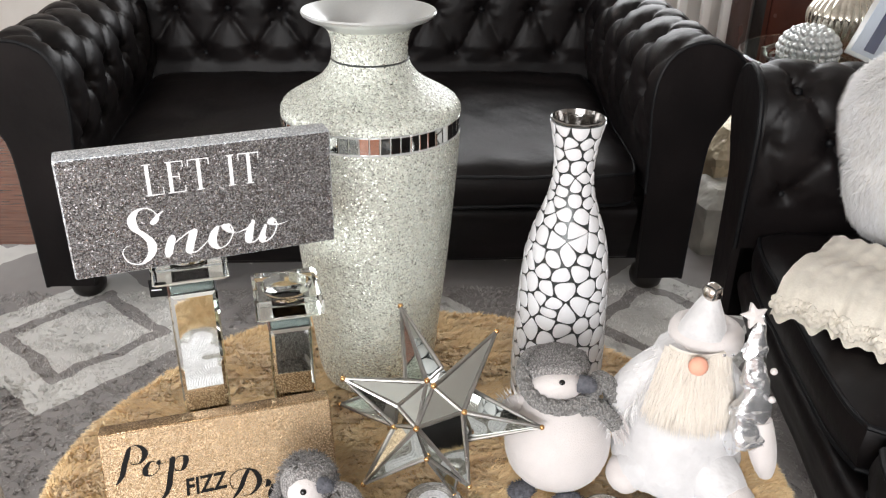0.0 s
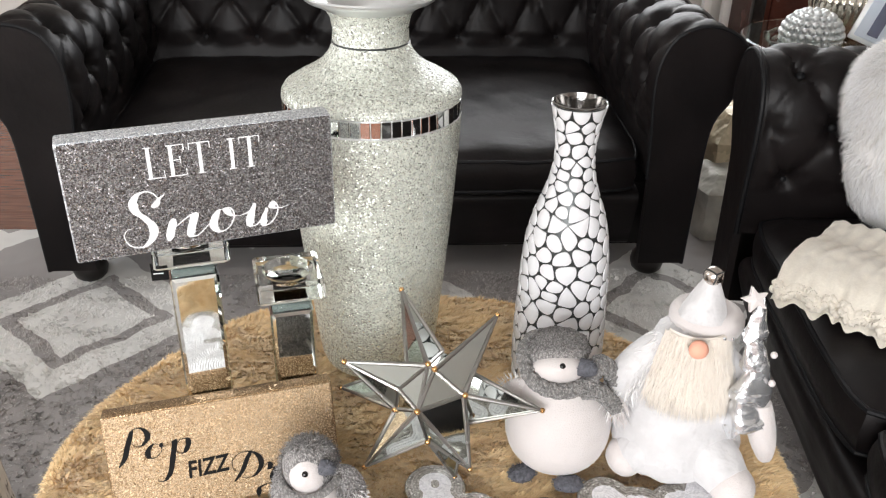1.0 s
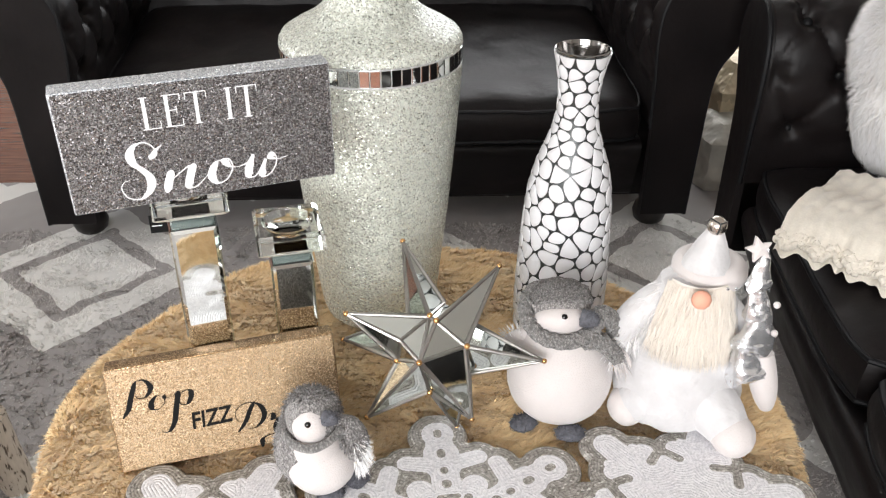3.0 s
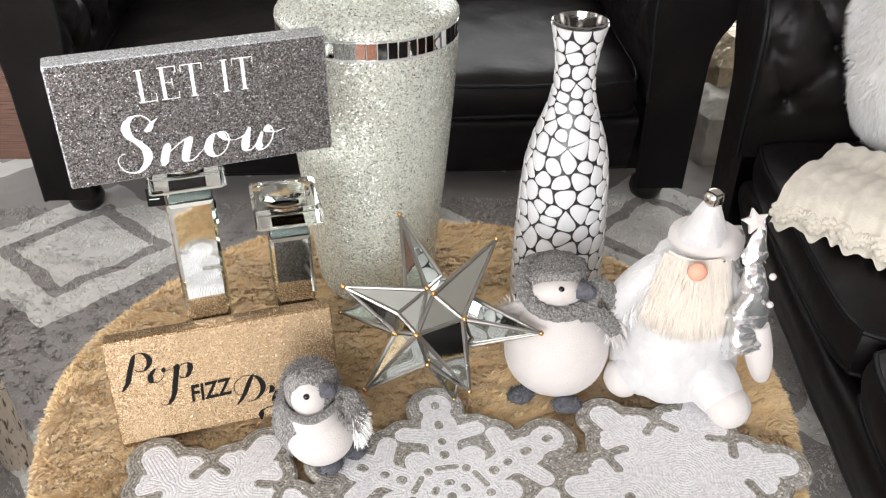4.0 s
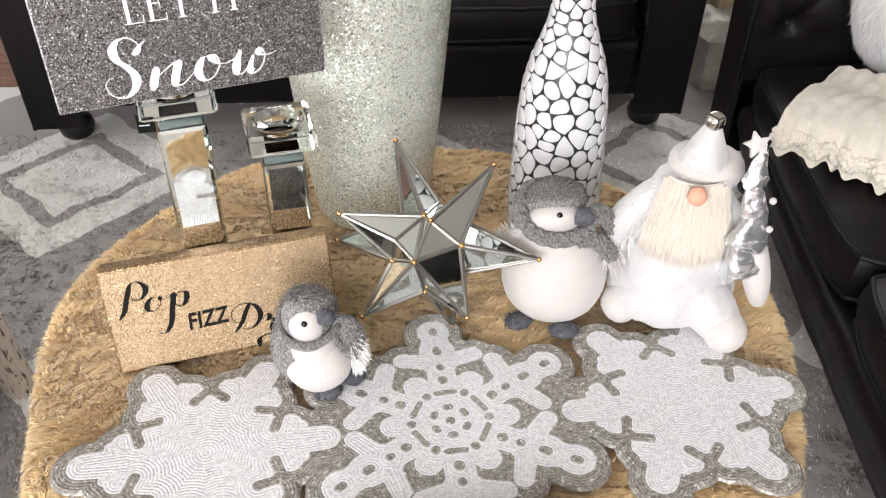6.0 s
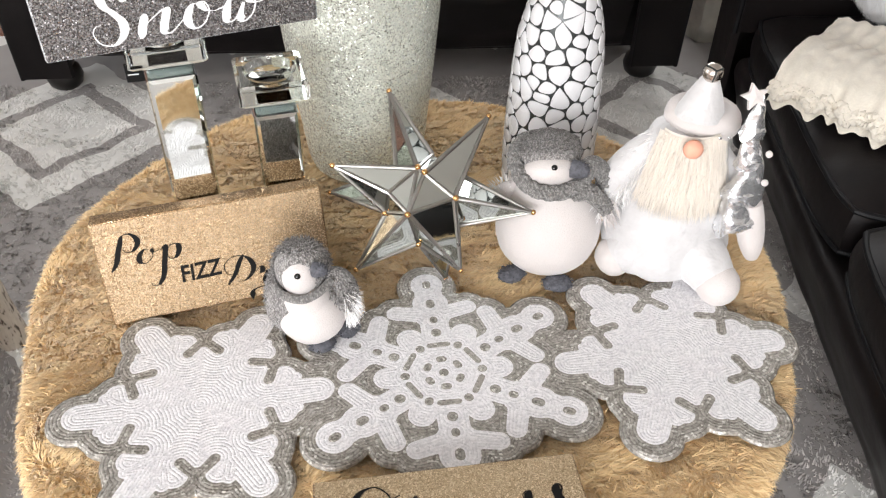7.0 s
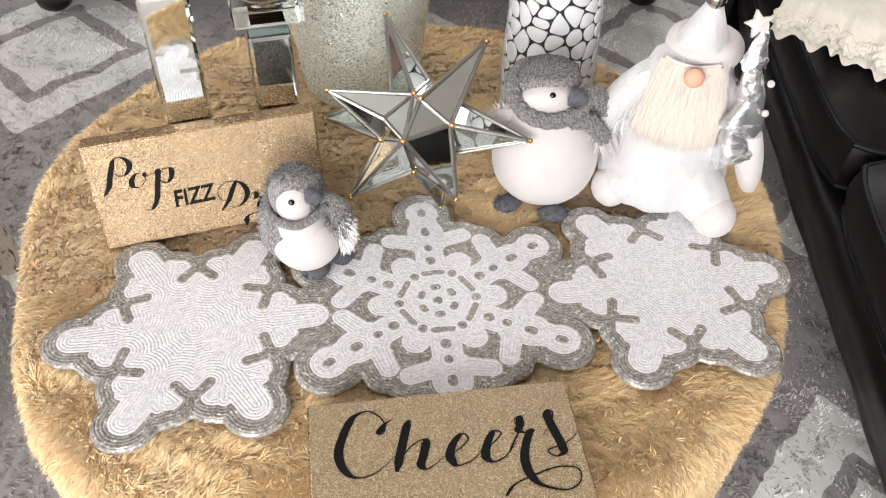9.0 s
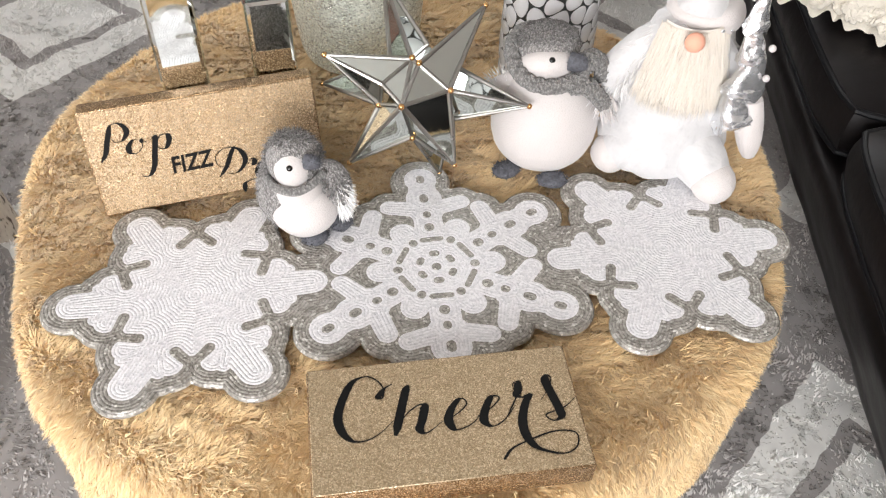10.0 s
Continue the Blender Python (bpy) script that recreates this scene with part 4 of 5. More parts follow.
# ---- mirrored star ----
def mirror_star():
    """A hollow star: inner corners joined by flat panes, and a long three-sided spike on each group of corners."""
    out = Vector((-0.044, -0.81, 0.585)).normalized()
    right = Vector((0, 0, 1)).cross(out).normalized()
    up = out.cross(right)
    mid = Vector((-0.0305, 0.2, 0.576))
    s = thing("mirror_star", Matrix.Translation(mid), "three-dimensional mirrored glass star with lead edges standing on fur", "star ornament")
    k = 0.000752

    def at(x, y, depth):
        return right * x * k - up * y * k + out * depth
    A, B, C, D, E, F = at(-10, 28, 0.062), at(17, -40, 0.05), at(68, 2, 0.042), at(6, -48, 0.045), at(-48, 27, 0.03), at(7, 80, 0.02)
    G, H, J, K = at(72, -42, -0.01), at(76, 52, 0.0), at(-32, -50, 0.0), at(32, -73, -0.005)
    L, M, N = at(-40, 30, -0.05), at(40, 40, -0.055), at(5, -30, -0.06)
    P = at(-43, -7, 0.055)
    spikes = [((-45, -185, -0.02), (J, D, K)), ((128, -138, 0.02), (B, C, G)), ((-135, -52, 0.06), (D, P, E, J)), ((-103, 130, 0.0), (E, A, F)),
              ((82, 132, 0.0), (A, C, H, F)), ((205, 27, 0.03), (C, G, H)), ((-155, -5, -0.05), (J, E, L)), ((57, 155, -0.055), (F, H, M)),
              ((125, -2, -0.08), (G, H, M)), ((-30, -20, -0.145), (L, M, N)), ((-70, 95, -0.1), (L, F, M))]

    def pane(parent, tri):
        a, b, c = tri
        nn = (b - a).cross(c - a).normalized()
        if nn.dot((a + b + c) / 3) < 0:
            nn = -nn
        Mesh().add([tuple(p) for p in tri] + [tuple(p - nn * 0.0015) for p in tri], [(0, 1, 2), (5, 4, 3), (0, 3, 4, 1), (1, 4, 5, 2), (2, 5, 3, 0)], STARMIRROR).link("mirror_facet", parent, smooth=False)

    def came(parent, a, b, r0, r1):
        Mesh().tube([a, b], lambda t: r0 + (r1 - r0) * t, LEAD, 8).link("lead_edge", parent)
    for tip, base in spikes:
        tip = at(*tip)
        sp = new("spike")
        sp.parent = s
        sp.empty_display_size = 0.01
        for a, b in zip(base, base[1:] + base[:1]):
            pane(sp, (a, b, tip))
            came(sp, a, tip, 0.0036, 0.0021)
            came(sp, a, b, 0.0026, 0.0026)
        Mesh().ball(tip, (0.0038, 0.0038, 0.0038), BRASS, 12).link("bead", sp, "small brass bead")
    for tri in ((A, B, D), (P, D, A), (P, A, E), (A, B, C), (D, B, K), (B, G, K), (J, D, E), (L, J, N), (K, G, N), (G, M, N), (E, L, F), (J, K, N)):
        pane(s, tri)
    for a, b in ((A, B), (A, C), (B, C), (D, B), (A, P), (A, D), (A, E)):
        came(s, a, b, 0.003, 0.003)
    for p in (A, B, C, D, E, F):
        Mesh().ball(p * 1.04, (0.0042, 0.0042, 0.0042), BRASS, 12).link("bead", s, "small brass bead")


signs()
candlestick(-0.3235, 0.245, 15, 0.294, 0.0272, "tall mirrored column candlestick with crystal cup holding the silver sign")
candlestick(-0.209, 0.273, 12, 0.2225, 0.0262, "shorter mirrored column candlestick with an empty crystal cup on fur")
floor_vase()
pebble_bottle()
mirror_star()

# ---- beaded snowflake runner ----
def capsule(X, Y, x0, y0, x1, y1, r0, r1=None):
    """Signed distance to a rounded bar that tapers from r0 to r1."""
    r1 = r0 if r1 is None else r1
    dx, dy = x1 - x0, y1 - y0
    t = np.clip(((X - x0) * dx + (Y - y0) * dy) / (dx * dx + dy * dy + 1e-12), 0, 1)
    return np.hypot(X - x0 - t * dx, Y - y0 - t * dy) - (r0 + t * (r1 - r0))


def flake(X, Y, cx, cy, turn, R, open_work):
    """White shape and grey cuts of one snowflake, as signed distances."""
    x, y = X - cx, Y - cy
    q = R / 0.158 if not open_work else R / 0.18
    w = np.hypot(x, y) - (0.062 if open_work else 0.09) * q
    cut = np.full_like(X, 9.0)

    def turned(deg):
        c, s = math.cos(radians(deg)), math.sin(radians(deg))
        return x * c + y * s, -x * s + y * c
    for i in range(6):
        u, v = turned(turn + 60 * i)
        if open_work:
            w = np.minimum(w, capsule(u, v, 0, 0, 0.14 * q, 0, 0.019))
            w = np.minimum(w, capsule(u, v, 0.157 * q, 0, 0.159 * q, 0, 0.022))
            w = np.minimum(w, capsule(u, v, 0.1 * q, 0, 0.122 * q, 0, 0.025, 0.024))
            for k in (-1, 1):
                w = np.minimum(w, capsule(u, v, 0.098 * q, 0, 0.109 * q, k * 0.048, 0.014, 0.0125))
            for r, a, b in ((0.159, 0.005, 0.0055), (0.121, 0.005, 0.0058), (0.09, 0.002, 0.0052), (0.067, 0.001, 0.0066)):
                cut = np.minimum(cut, capsule(u, v, (r - a / 2) * q, 0, (r + a / 2) * q, 0, b))
            cut = np.minimum(cut, capsule(u, v, 0.0455 * q, -0.0115, 0.0455 * q, 0.0115, 0.004))
            cut = np.minimum(cut, capsule(u, v, 0.0215 * q, -0.002, 0.0215 * q, 0.002, 0.0048))
        else:
            w = np.minimum(w, capsule(u, v, 0, 0, R - 0.019, 0, 0.025, 0.019))
            for k in (-1, 1):
                w = np.minimum(w, capsule(u, v, 0.05, 0, 0.098 * q, k * 0.029 * q, 0.02, 0.015))
                w = np.minimum(w, capsule(u, v, 0.09 * q, 0, 0.112 * q, k * 0.024 * q, 0.014, 0.008))
        u, v = turned(turn + 60 * i + 30)
        if open_work:
            w = np.minimum(w, capsule(u, v, 0, 0, 0.07 * q, 0, 0.022, 0.017))
            cut = np.minimum(cut, capsule(u, v, 0.0475 * q, 0, 0.0485 * q, 0, 0.0056))
        else:
            cut = np.minimum(cut, capsule(u, v, 0.096 * q, 0, 0.14 * q, 0, 0.0052, 0.007))
            for k in (-1, 1):
                cut = np.minimum(cut, capsule(u, v, 0.099 * q, k * 0.003, 0.081 * q, k * 0.019, 0.0058, 0.0066))
    if open_work:
        cut = np.minimum(cut, np.hypot(x, y) - 0.006)
    return w, cut


def runner():
    st = 0.0021
    xs, ys = np.arange(-0.51, 0.50, st), np.arange(-0.225, 0.225, st)
    X, Y = np.meshgrid(xs, ys)
    white, border = np.full_like(X, 9.0), np.full_like(X, 9.0)
    for cx, cy, turn, R, ow in ((-0.297, -0.031, 5.5, 0.159, False), (-0.004, 0.0, 94.5, 0.182, True), (0.29, 0.018, 5, 0.154, False)):
        w, cut = flake(X, Y, cx, cy, turn, R, ow)
        border = np.minimum(border, w - 0.0195)
        white = np.minimum(white, np.maximum(w, -cut))
    for x0, y0, x1, y1, r in ((-0.2, -0.025, -0.12, -0.012, 0.052), (0.11, 0.012, 0.2, 0.018, 0.052)):
        border = np.minimum(border, capsule(X, Y, x0, y0, x1, y1, r))
    gy, gx = np.gradient(border, st)
    g = np.hypot(gx, gy) + 1e-9
    push = np.clip(border, 0, 2 * st)
    PX, PY = X - gx / g * push, Y - gy / g * push
    cell = np.minimum(np.minimum(border[:-1, :-1], border[1:, :-1]), np.minimum(border[:-1, 1:], border[1:, 1:])) < 0
    jj, ii = np.nonzero(cell)
    W = len(xs)
    quads = np.stack([jj * W + ii, jj * W + ii + 1, (jj + 1) * W + ii + 1, (jj + 1) * W + ii], 1)
    Z = 0.4515 + 0.0015 * np.sin(PX * 19 + 1) * np.sin(PY * 23) - 0.006 * np.clip(1 + border / 0.003, 0, 1)
    every = np.stack([PX.ravel(), PY.ravel(), Z.ravel()], 1)
    r = thing("table_runner", pose(0, 0, 0), "white and silver beaded snowflake table runner on the fur throw", "table runner")
    inner = white[jj, ii] < 0
    x = xs[ii]
    for part, pick in (("border", ~inner), ("snowflake", inner & (x < -0.15)), ("snowflake", inner & (x >= -0.15) & (x < 0.16)), ("snowflake", inner & (x >= 0.16))):
        used, inv = np.unique(quads[pick], return_inverse=True)
        me = bpy.data.meshes.new(part)
        me.from_pydata(every[used].tolist(), [], inv.reshape(-1, 4).tolist())
        me.polygons.foreach_set("use_smooth", np.ones(int(pick.sum()), bool))
        for name, arr in (("inside", -white), ("rowline", np.abs(white))):
            me.attributes.new(name, "FLOAT", "POINT").data.foreach_set("value", arr.ravel()[used].astype(np.float32))
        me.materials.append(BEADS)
        me.update()
        ob = new(part, me)
        ob.parent = r
        tagged(ob, "silver-grey beaded edging" if part == "border" else "white beaded snowflake")


# ---- plush figures: each one mesh ----
def blades(mesh, roots, dirs, length, width, mat, sag=0.0, seed=1):
    """Loose fur strands joined into a figure's mesh."""
    rs = random.Random(seed)
    v, f = [], []
    for p, d in zip(roots, dirs):
        p, d = Vector(p), Vector(d).normalized()
        L = length * rs.uniform(0.7, 1.25)
        s = d.cross(Vector((rs.uniform(-1, 1), rs.uniform(-1, 1), rs.uniform(-0.4, 0.4)))).normalized() * width
        q = p + d * L * 0.5 + Vector((0, 0, -sag * L * 0.15))
        t = p + d * L + Vector((0, 0, -sag * L * 0.6))
        n = len(v)
        v += [tuple(p - s), tuple(p + s), tuple(q + s * 0.8), tuple(q - s * 0.8), tuple(t)]
        f += [(n, n + 1, n + 2, n + 3), (n + 3, n + 2, n + 4)]
    mesh.add(v, f, mat)


def head_frame(centre, turn=0.0):
    """A head that looks up and outwards: x across the face, y to the crown, z out of the face."""
    out = (Matrix.Rotation(radians(turn), 3, "Z") @ Vector((-0.03, -0.81, 0.585))).normalized()
    right = Vector((0, 0, 1)).cross(out).normalized()
    m = Matrix((right, out.cross(right), out)).transposed().to_4x4()
    m.translation = centre
    return m


def tufts(mesh, m, centre, radii, pick, count, length, width, mat, comb, seed):
    """Short loose pile on part of a rounded form."""
    rs = random.Random(seed)
    ro, di = [], []
    turn = m.to_3x3()
    while len(ro) < count:
        d = Vector((rs.gauss(0, 1), rs.gauss(0, 1), rs.gauss(0, 1))).normalized()
        if pick(d):
            ro.append(m @ Vector([centre[i] + radii[i] * d[i] for i in range(3)]))
            di.append(turn @ (d + Vector(comb) + 0.35 * Vector((rs.gauss(0, 1), rs.gauss(0, 1), rs.gauss(0, 1)))))
    blades(mesh, ro, di, length, width, mat, 0.1, seed)


def knitted_roll(mesh, path, r, m=None, rows=3):
    """A knitted band: plaited ribs that wind round a soft core."""
    line = spline3(path)
    core = r if callable(r) else (lambda t: r)
    mesh.tube(line, lambda t: core(t) * 0.9, SCARF, 12, m)
    n = len(line)
    for k in range(rows * 2):
        wind = []
        for i, p in enumerate(line):
            t = (line[min(i + 1, n - 1)] - line[max(i - 1, 0)]).normalized()
            a = t.cross(Vector((0.2, 0.3, 1))).normalized()
            b = t.cross(a)
            ph = math.tau * k / (rows * 2) + 0.42 * math.sin(i * 1.3 + (math.pi if k % 2 else 0))
            wind.append(p + (a * math.cos(ph) + b * math.sin(ph)) * core(i / (n - 1)) * 0.86)
        mesh.tube(wind, lambda t: core(t) * 0.26, SCARF, 6, m)


def spline3(pts, n=9):
    P = [Vector(p) for p in pts]
    Q = [P[0] * 2 - P[1]] + P + [P[-1] * 2 - P[-2]]
    out = []
    for i in range(1, len(Q) - 2):
        for k in range(n):
            t = k / n
            out.append(0.5 * ((2 * Q[i]) + (Q[i + 1] - Q[i - 1]) * t + (2 * Q[i - 1] - 5 * Q[i] + 4 * Q[i + 1] - Q[i + 2]) * t * t
                              + (3 * Q[i] - Q[i - 1] - 3 * Q[i + 1] + Q[i + 2]) * t ** 3))
    return out + [P[-1]]


def beak(mesh, m, root, tip, r):
    """A short felt bill, deeper than it is wide."""
    a, b = Vector(root), Vector(tip)
    mesh.tube([m @ a.lerp(b, t) for t in (0, 0.25, 0.5, 0.75, 0.92, 1)], lambda t: r * (1 - 0.25 * t - 0.6 * t ** 4), BEAK, 14)
    tufts(mesh, m, a.lerp(b, 0.45), (r * 1.1, r * 0.9, r * 0.9), lambda d: True, 160, 0.003, 0.0005, BEAK, (0.6, 0, 0), 12)


def felt_foot(mesh, x, y, rx, ry, turn, seed):
    m = pose(x, y, 0.005, 0, 0, turn)
    mesh.ball((0, 0, 0), (rx, ry, 0.009), BEAK, 18, 0.12, m, seed)
    tufts(mesh, m, (0, 0, 0), (rx, ry, 0.009), lambda d: d.z > -0.2, 220, 0.004, 0.0006, BEAK, (0, 0, 0.2), seed)


def big_penguin():
    m = Mesh()
    m.grid(lambda u, v: (lambda r, z, a: (-0.005 + r * math.cos(a) * (1 + 0.012 * math.sin(3 * a + z * 40)), r * math.sin(a), z))(
        float(np.interp(v, (0, 0.02, 0.06, 0.14, 0.26, 0.4, 0.55, 0.7, 0.85, 1), (0.0, 0.044, 0.058, 0.068, 0.0735, 0.074, 0.069, 0.06, 0.046, 0.03))), 0.168 * v, u * math.tau), 56, 32, PLUSHWHITE, closed_u=True)
    h = head_frame((-0.013, -0.004, 0.166), 4)
    m.ball((0, 0.006, -0.004), (0.0425, 0.035, 0.042), GREYKNIT, 36, 0.03, h)
    m.ball((-0.003, -0.012, 0.008), (0.038, 0.023, 0.0385), PLUSHWHITE, 32, 0.02, h)
    tufts(m, h, (0, 0.007, -0.003), (0.0425, 0.035, 0.042), lambda d: d.y > 0.02 + 0.12 * max(0.0, d.z), 2600, 0.0045, 0.0006, GREYKNIT, (0.15, -0.5, 0.25), 21)
    m.ball((-0.004, -0.0085, 0.0452), (0.0042, 0.004, 0.0022), EYE, 16, 0, h)
    beak(m, h, (0.021, -0.010, 0.036), (0.041, -0.016, 0.046), 0.0125)
    knitted_roll(m, [h @ Vector(p) for p in ((0.036, 0.022, 0.0), (0.014, 0.036, -0.03), (-0.03, 0.03, -0.02), (-0.047, 0.008, 0.004), (-0.045, -0.016, 0.02), (-0.03, -0.034, 0.031), (-0.004, -0.041, 0.034), (0.022, -0.036, 0.033), (0.042, -0.022, 0.024), (0.05, -0.008, 0.008))], 0.0098)
    knitted_roll(m, [h @ Vector(p) for p in ((0.03, -0.02, 0.034), (0.05, -0.008, 0.026), (0.066, -0.015, 0.012), (0.074, -0.034, 0.006))], lambda t: 0.0135 - 0.003 * t)
    knitted_roll(m, [h @ Vector(p) for p in ((0.024, -0.04, 0.026), (0.045, -0.042, 0.022), (0.064, -0.056, 0.012), (0.074, -0.068, 0.006))], lambda t: 0.0125 - 0.002 * t)
    rs = random.Random(3)
    ends = [h @ Vector((0.074 + rs.uniform(-0.01, 0.01), -0.05 - rs.uniform(0, 0.026), 0.006 + rs.uniform(-0.008, 0.01))) for _ in range(90)]
    blades(m, ends, [(rs.uniform(0.0, 0.8), -0.2, -1) for _ in ends], 0.022, 0.0011, PLUSHWHITE, 0.2, 3)
    m.tube(spline3([(-0.05, 0.0, 0.13), (-0.07, -0.004, 0.118), (-0.082, -0.006, 0.1), (-0.083, -0.01, 0.085)]), lambda t: 0.004 + 0.011 * math.sin(math.pi * (0.1 + 0.75 * t)), PLUSHWHITE, 12)
    tufts(m, Matrix(), (-0.072, 0.0, 0.118), (0.016, 0.012, 0.014), lambda d: True, 160, 0.012, 0.0007, WHITEFUR, (-0.4, 0, 0.3), 5)
    felt_foot(m, -0.058, -0.046, 0.02, 0.016, 25, 1.0)
    felt_foot(m, 0.003, -0.069, 0.021, 0.015, 0, 2.0)
    ob = m.link("penguin_figure")
    ob.matrix_world = pose(0.163, 0.222, 0.446)
    tagged(ob, "white plush penguin figure with grey knitted cap and scarf", "toy penguin")


def small_penguin():
    m = Mesh()
    m.ball((-0.007, 0.006, 0.048), (0.044, 0.042, 0.058), GREYKNIT, 32, 0.05)
    m.ball((0.009, -0.012, 0.038), (0.043, 0.04, 0.041), PLUSHWHITE, 32, 0.02)
    m.ball((0.004, -0.012, 0.066), (0.032, 0.03, 0.034), PLUSHWHITE, 28, 0.02)
    h = head_frame((0.001, -0.002, 0.107), 4)
    m.ball((0, 0.0, -0.004), (0.0335, 0.035, 0.034), GREYKNIT, 32, 0.04, h)
    m.ball((-0.001, -0.0075, 0.006), (0.0245, 0.0265, 0.0275), PLUSHWHITE, 28, 0.02, h)
    tufts(m, h, (0, 0, -0.004), (0.0335, 0.035, 0.034), lambda d: d.z < 0.3 or d.y > 0.55, 2400, 0.008, 0.0006, GREYKNIT, (0, -0.7, 0.1), 31)
    tufts(m, Matrix(), (-0.006, 0.008, 0.05), (0.041, 0.04, 0.058), lambda d: d.x < -0.45 and d.z > -0.8 or d.y > 0.3, 2200, 0.009, 0.0006, GREYKNIT, (0, 0, -0.9), 32)
    m.ball((-0.0025, -0.0075, 0.0332), (0.0039, 0.0037, 0.002), EYE, 16, 0, h)
    beak(m, h, (0.017, -0.001, 0.026), (0.033, -0.003, 0.033), 0.0098)
    m.tube([h @ p for p in spline3([(-0.033, -0.02, 0.004), (-0.022, -0.031, 0.019), (0.0, -0.037, 0.026), (0.02, -0.03, 0.024), (0.036, -0.017, 0.012)])], 0.0052, SCARF, 10)
    m.tube(spline3([(0.03, -0.006, 0.096), (0.048, -0.006, 0.088), (0.056, -0.012, 0.068), (0.052, -0.02, 0.05)]), lambda t: 0.008 + 0.007 * math.sin(math.pi * (0.15 + 0.7 * t)), GREYKNIT, 14)
    tufts(m, Matrix(), (0.05, -0.012, 0.072), (0.016, 0.014, 0.024), lambda d: d.y < 0.4, 700, 0.008, 0.0006, GREYKNIT, (0.2, 0, -0.9), 33)
    tufts(m, Matrix(), (0.055, -0.016, 0.055), (0.012, 0.012, 0.026), lambda d: d.x > -0.3 and d.y < 0.5, 240, 0.013, 0.0009, WHITEFUR, (0.4, -0.2, -1.0), 34)
    felt_foot(m, 0.02, -0.035, 0.017, 0.015, 20, 3.0)
    felt_foot(m, 0.052, -0.01, 0.016, 0.015, 50, 4.0)
    ob = m.link("penguin_figure")
    ob.matrix_world = pose(-0.176, 0.09, 0.45)
    tagged(ob, "small grey and white plush penguin chick beside gold sign", "toy penguin")


def gnome():
    m = Mesh()
    rs = random.Random(9)
    m.grid(lambda u, v: (lambda r, z, a: (r * math.cos(a) * 1.02, r * 0.9 * math.sin(a), z + 0.006 * noise.noise(Vector((3 * math.cos(a), 3 * math.sin(a), 9 * v)))))(
        float(np.interp(v, (0, 0.06, 0.18, 0.4, 0.6, 0.8, 0.93, 1), (0.06, 0.084, 0.088, 0.078, 0.067, 0.056, 0.045, 0.0))), 0.006 + 0.232 * v, u * math.tau), 56, 40, VELVET, closed_u=True)
    # legs and feet
    m.tube(spline3([(-0.02, -0.02, 0.05), (-0.05, -0.026, 0.045), (-0.072, -0.024, 0.03)]), lambda t: 0.042 - 0.014 * t, VELVET, 20)
    m.ball((-0.0745, -0.024, 0.028), (0.027, 0.029, 0.028), PLUSHWHITE, 28, 0.04)
    m.tube(spline3([(0.02, -0.03, 0.055), (0.036, -0.062, 0.046), (0.048, -0.086, 0.034)]), lambda t: 0.046 - 0.016 * t, VELVET, 20)
    m.ball((0.052, -0.09, 0.03), (0.03, 0.032, 0.03), PLUSHWHITE, 28, 0.04)
    # arms, with long pile on the free one
    m.tube(spline3([(-0.03, 0.008, 0.205), (-0.058, 0.004, 0.178), (-0.084, 0.0, 0.146), (-0.098, -0.004, 0.118)]), lambda t: 0.017 + 0.007 * math.sin(math.pi * t), VELVET, 16)
    for a in range(6):
        t = a / 5
        c = Vector((-0.035, 0.0, 0.198)).lerp(Vector((-0.098, -0.006, 0.118)), t)
        tufts(m, Matrix(), c, (0.02, 0.018, 0.018), lambda d: d.y < 0.4, 260, 0.02, 0.0006, WHITEFUR, (-0.5, -0.1, -1.4), 40 + a)
    m.tube(spline3([(0.045, 0.0, 0.185), (0.072, -0.02, 0.15), (0.084, -0.045, 0.12)]), 0.016, VELVET, 14)
    m.tube(spline3([(0.083, -0.055, 0.14), (0.088, -0.06, 0.11), (0.096, -0.062, 0.08), (0.104, -0.062, 0.052)]), lambda t: 0.004 + 0.0145 * math.sin(math.pi * (0.22 + 0.7 * t)) ** 0.7, PLUSHWHITE, 18)
    m.ball((0.072, -0.066, 0.11), (0.009, 0.01, 0.013), PLUSHWHITE, 14)
    # hat: a rolled fleece brim and a slim cone
    rim = [(0.0335 + 0.0155 * math.cos(a), 0.23 + 0.019 * math.sin(a)) for a in (math.tau * i / 20 for i in range(21))]
    m.lathe(rim, PLUSHWHITE, 48, pose(0.008, -0.002, 0.0, -4, 3, 0))
    m.grid(lambda u, v: (lambda r, a: (0.008 + 0.006 * v + r * math.cos(a), 0.004 * v + r * math.sin(a), 0.245 + 0.05 * v))(
        (0.0225 * (1 - v) + 0.0095) * (1 + 0.03 * math.sin(4 * u * math.tau + 6 * v)), u * math.tau), 36, 14, VELVET, closed_u=True)
    bell = Vector((0.0125, 0.0, 0.301))
    m.ball(bell, (0.0125, 0.0125, 0.0125), BELLM, 24)
    for turn in (20, 140, 260):
        c, sn = math.cos(radians(turn)), math.sin(radians(turn))
        hf = head_frame(bell)
        m.tube([hf @ Vector((0.0127 * math.sin(q) * c, 0.0127 * math.sin(q) * sn, 0.0127 * math.cos(q))) for q in (i * 0.2 for i in range(7))], 0.0011, SLATE, 6)
    m.ball((-0.014, -0.058, 0.228), (0.0125, 0.011, 0.0125), NOSE, 18)
    for x in (0.022, 0.033):
        m.ball((x, -0.047, 0.236), (0.0024, 0.0018, 0.0024), FOIL, 8)
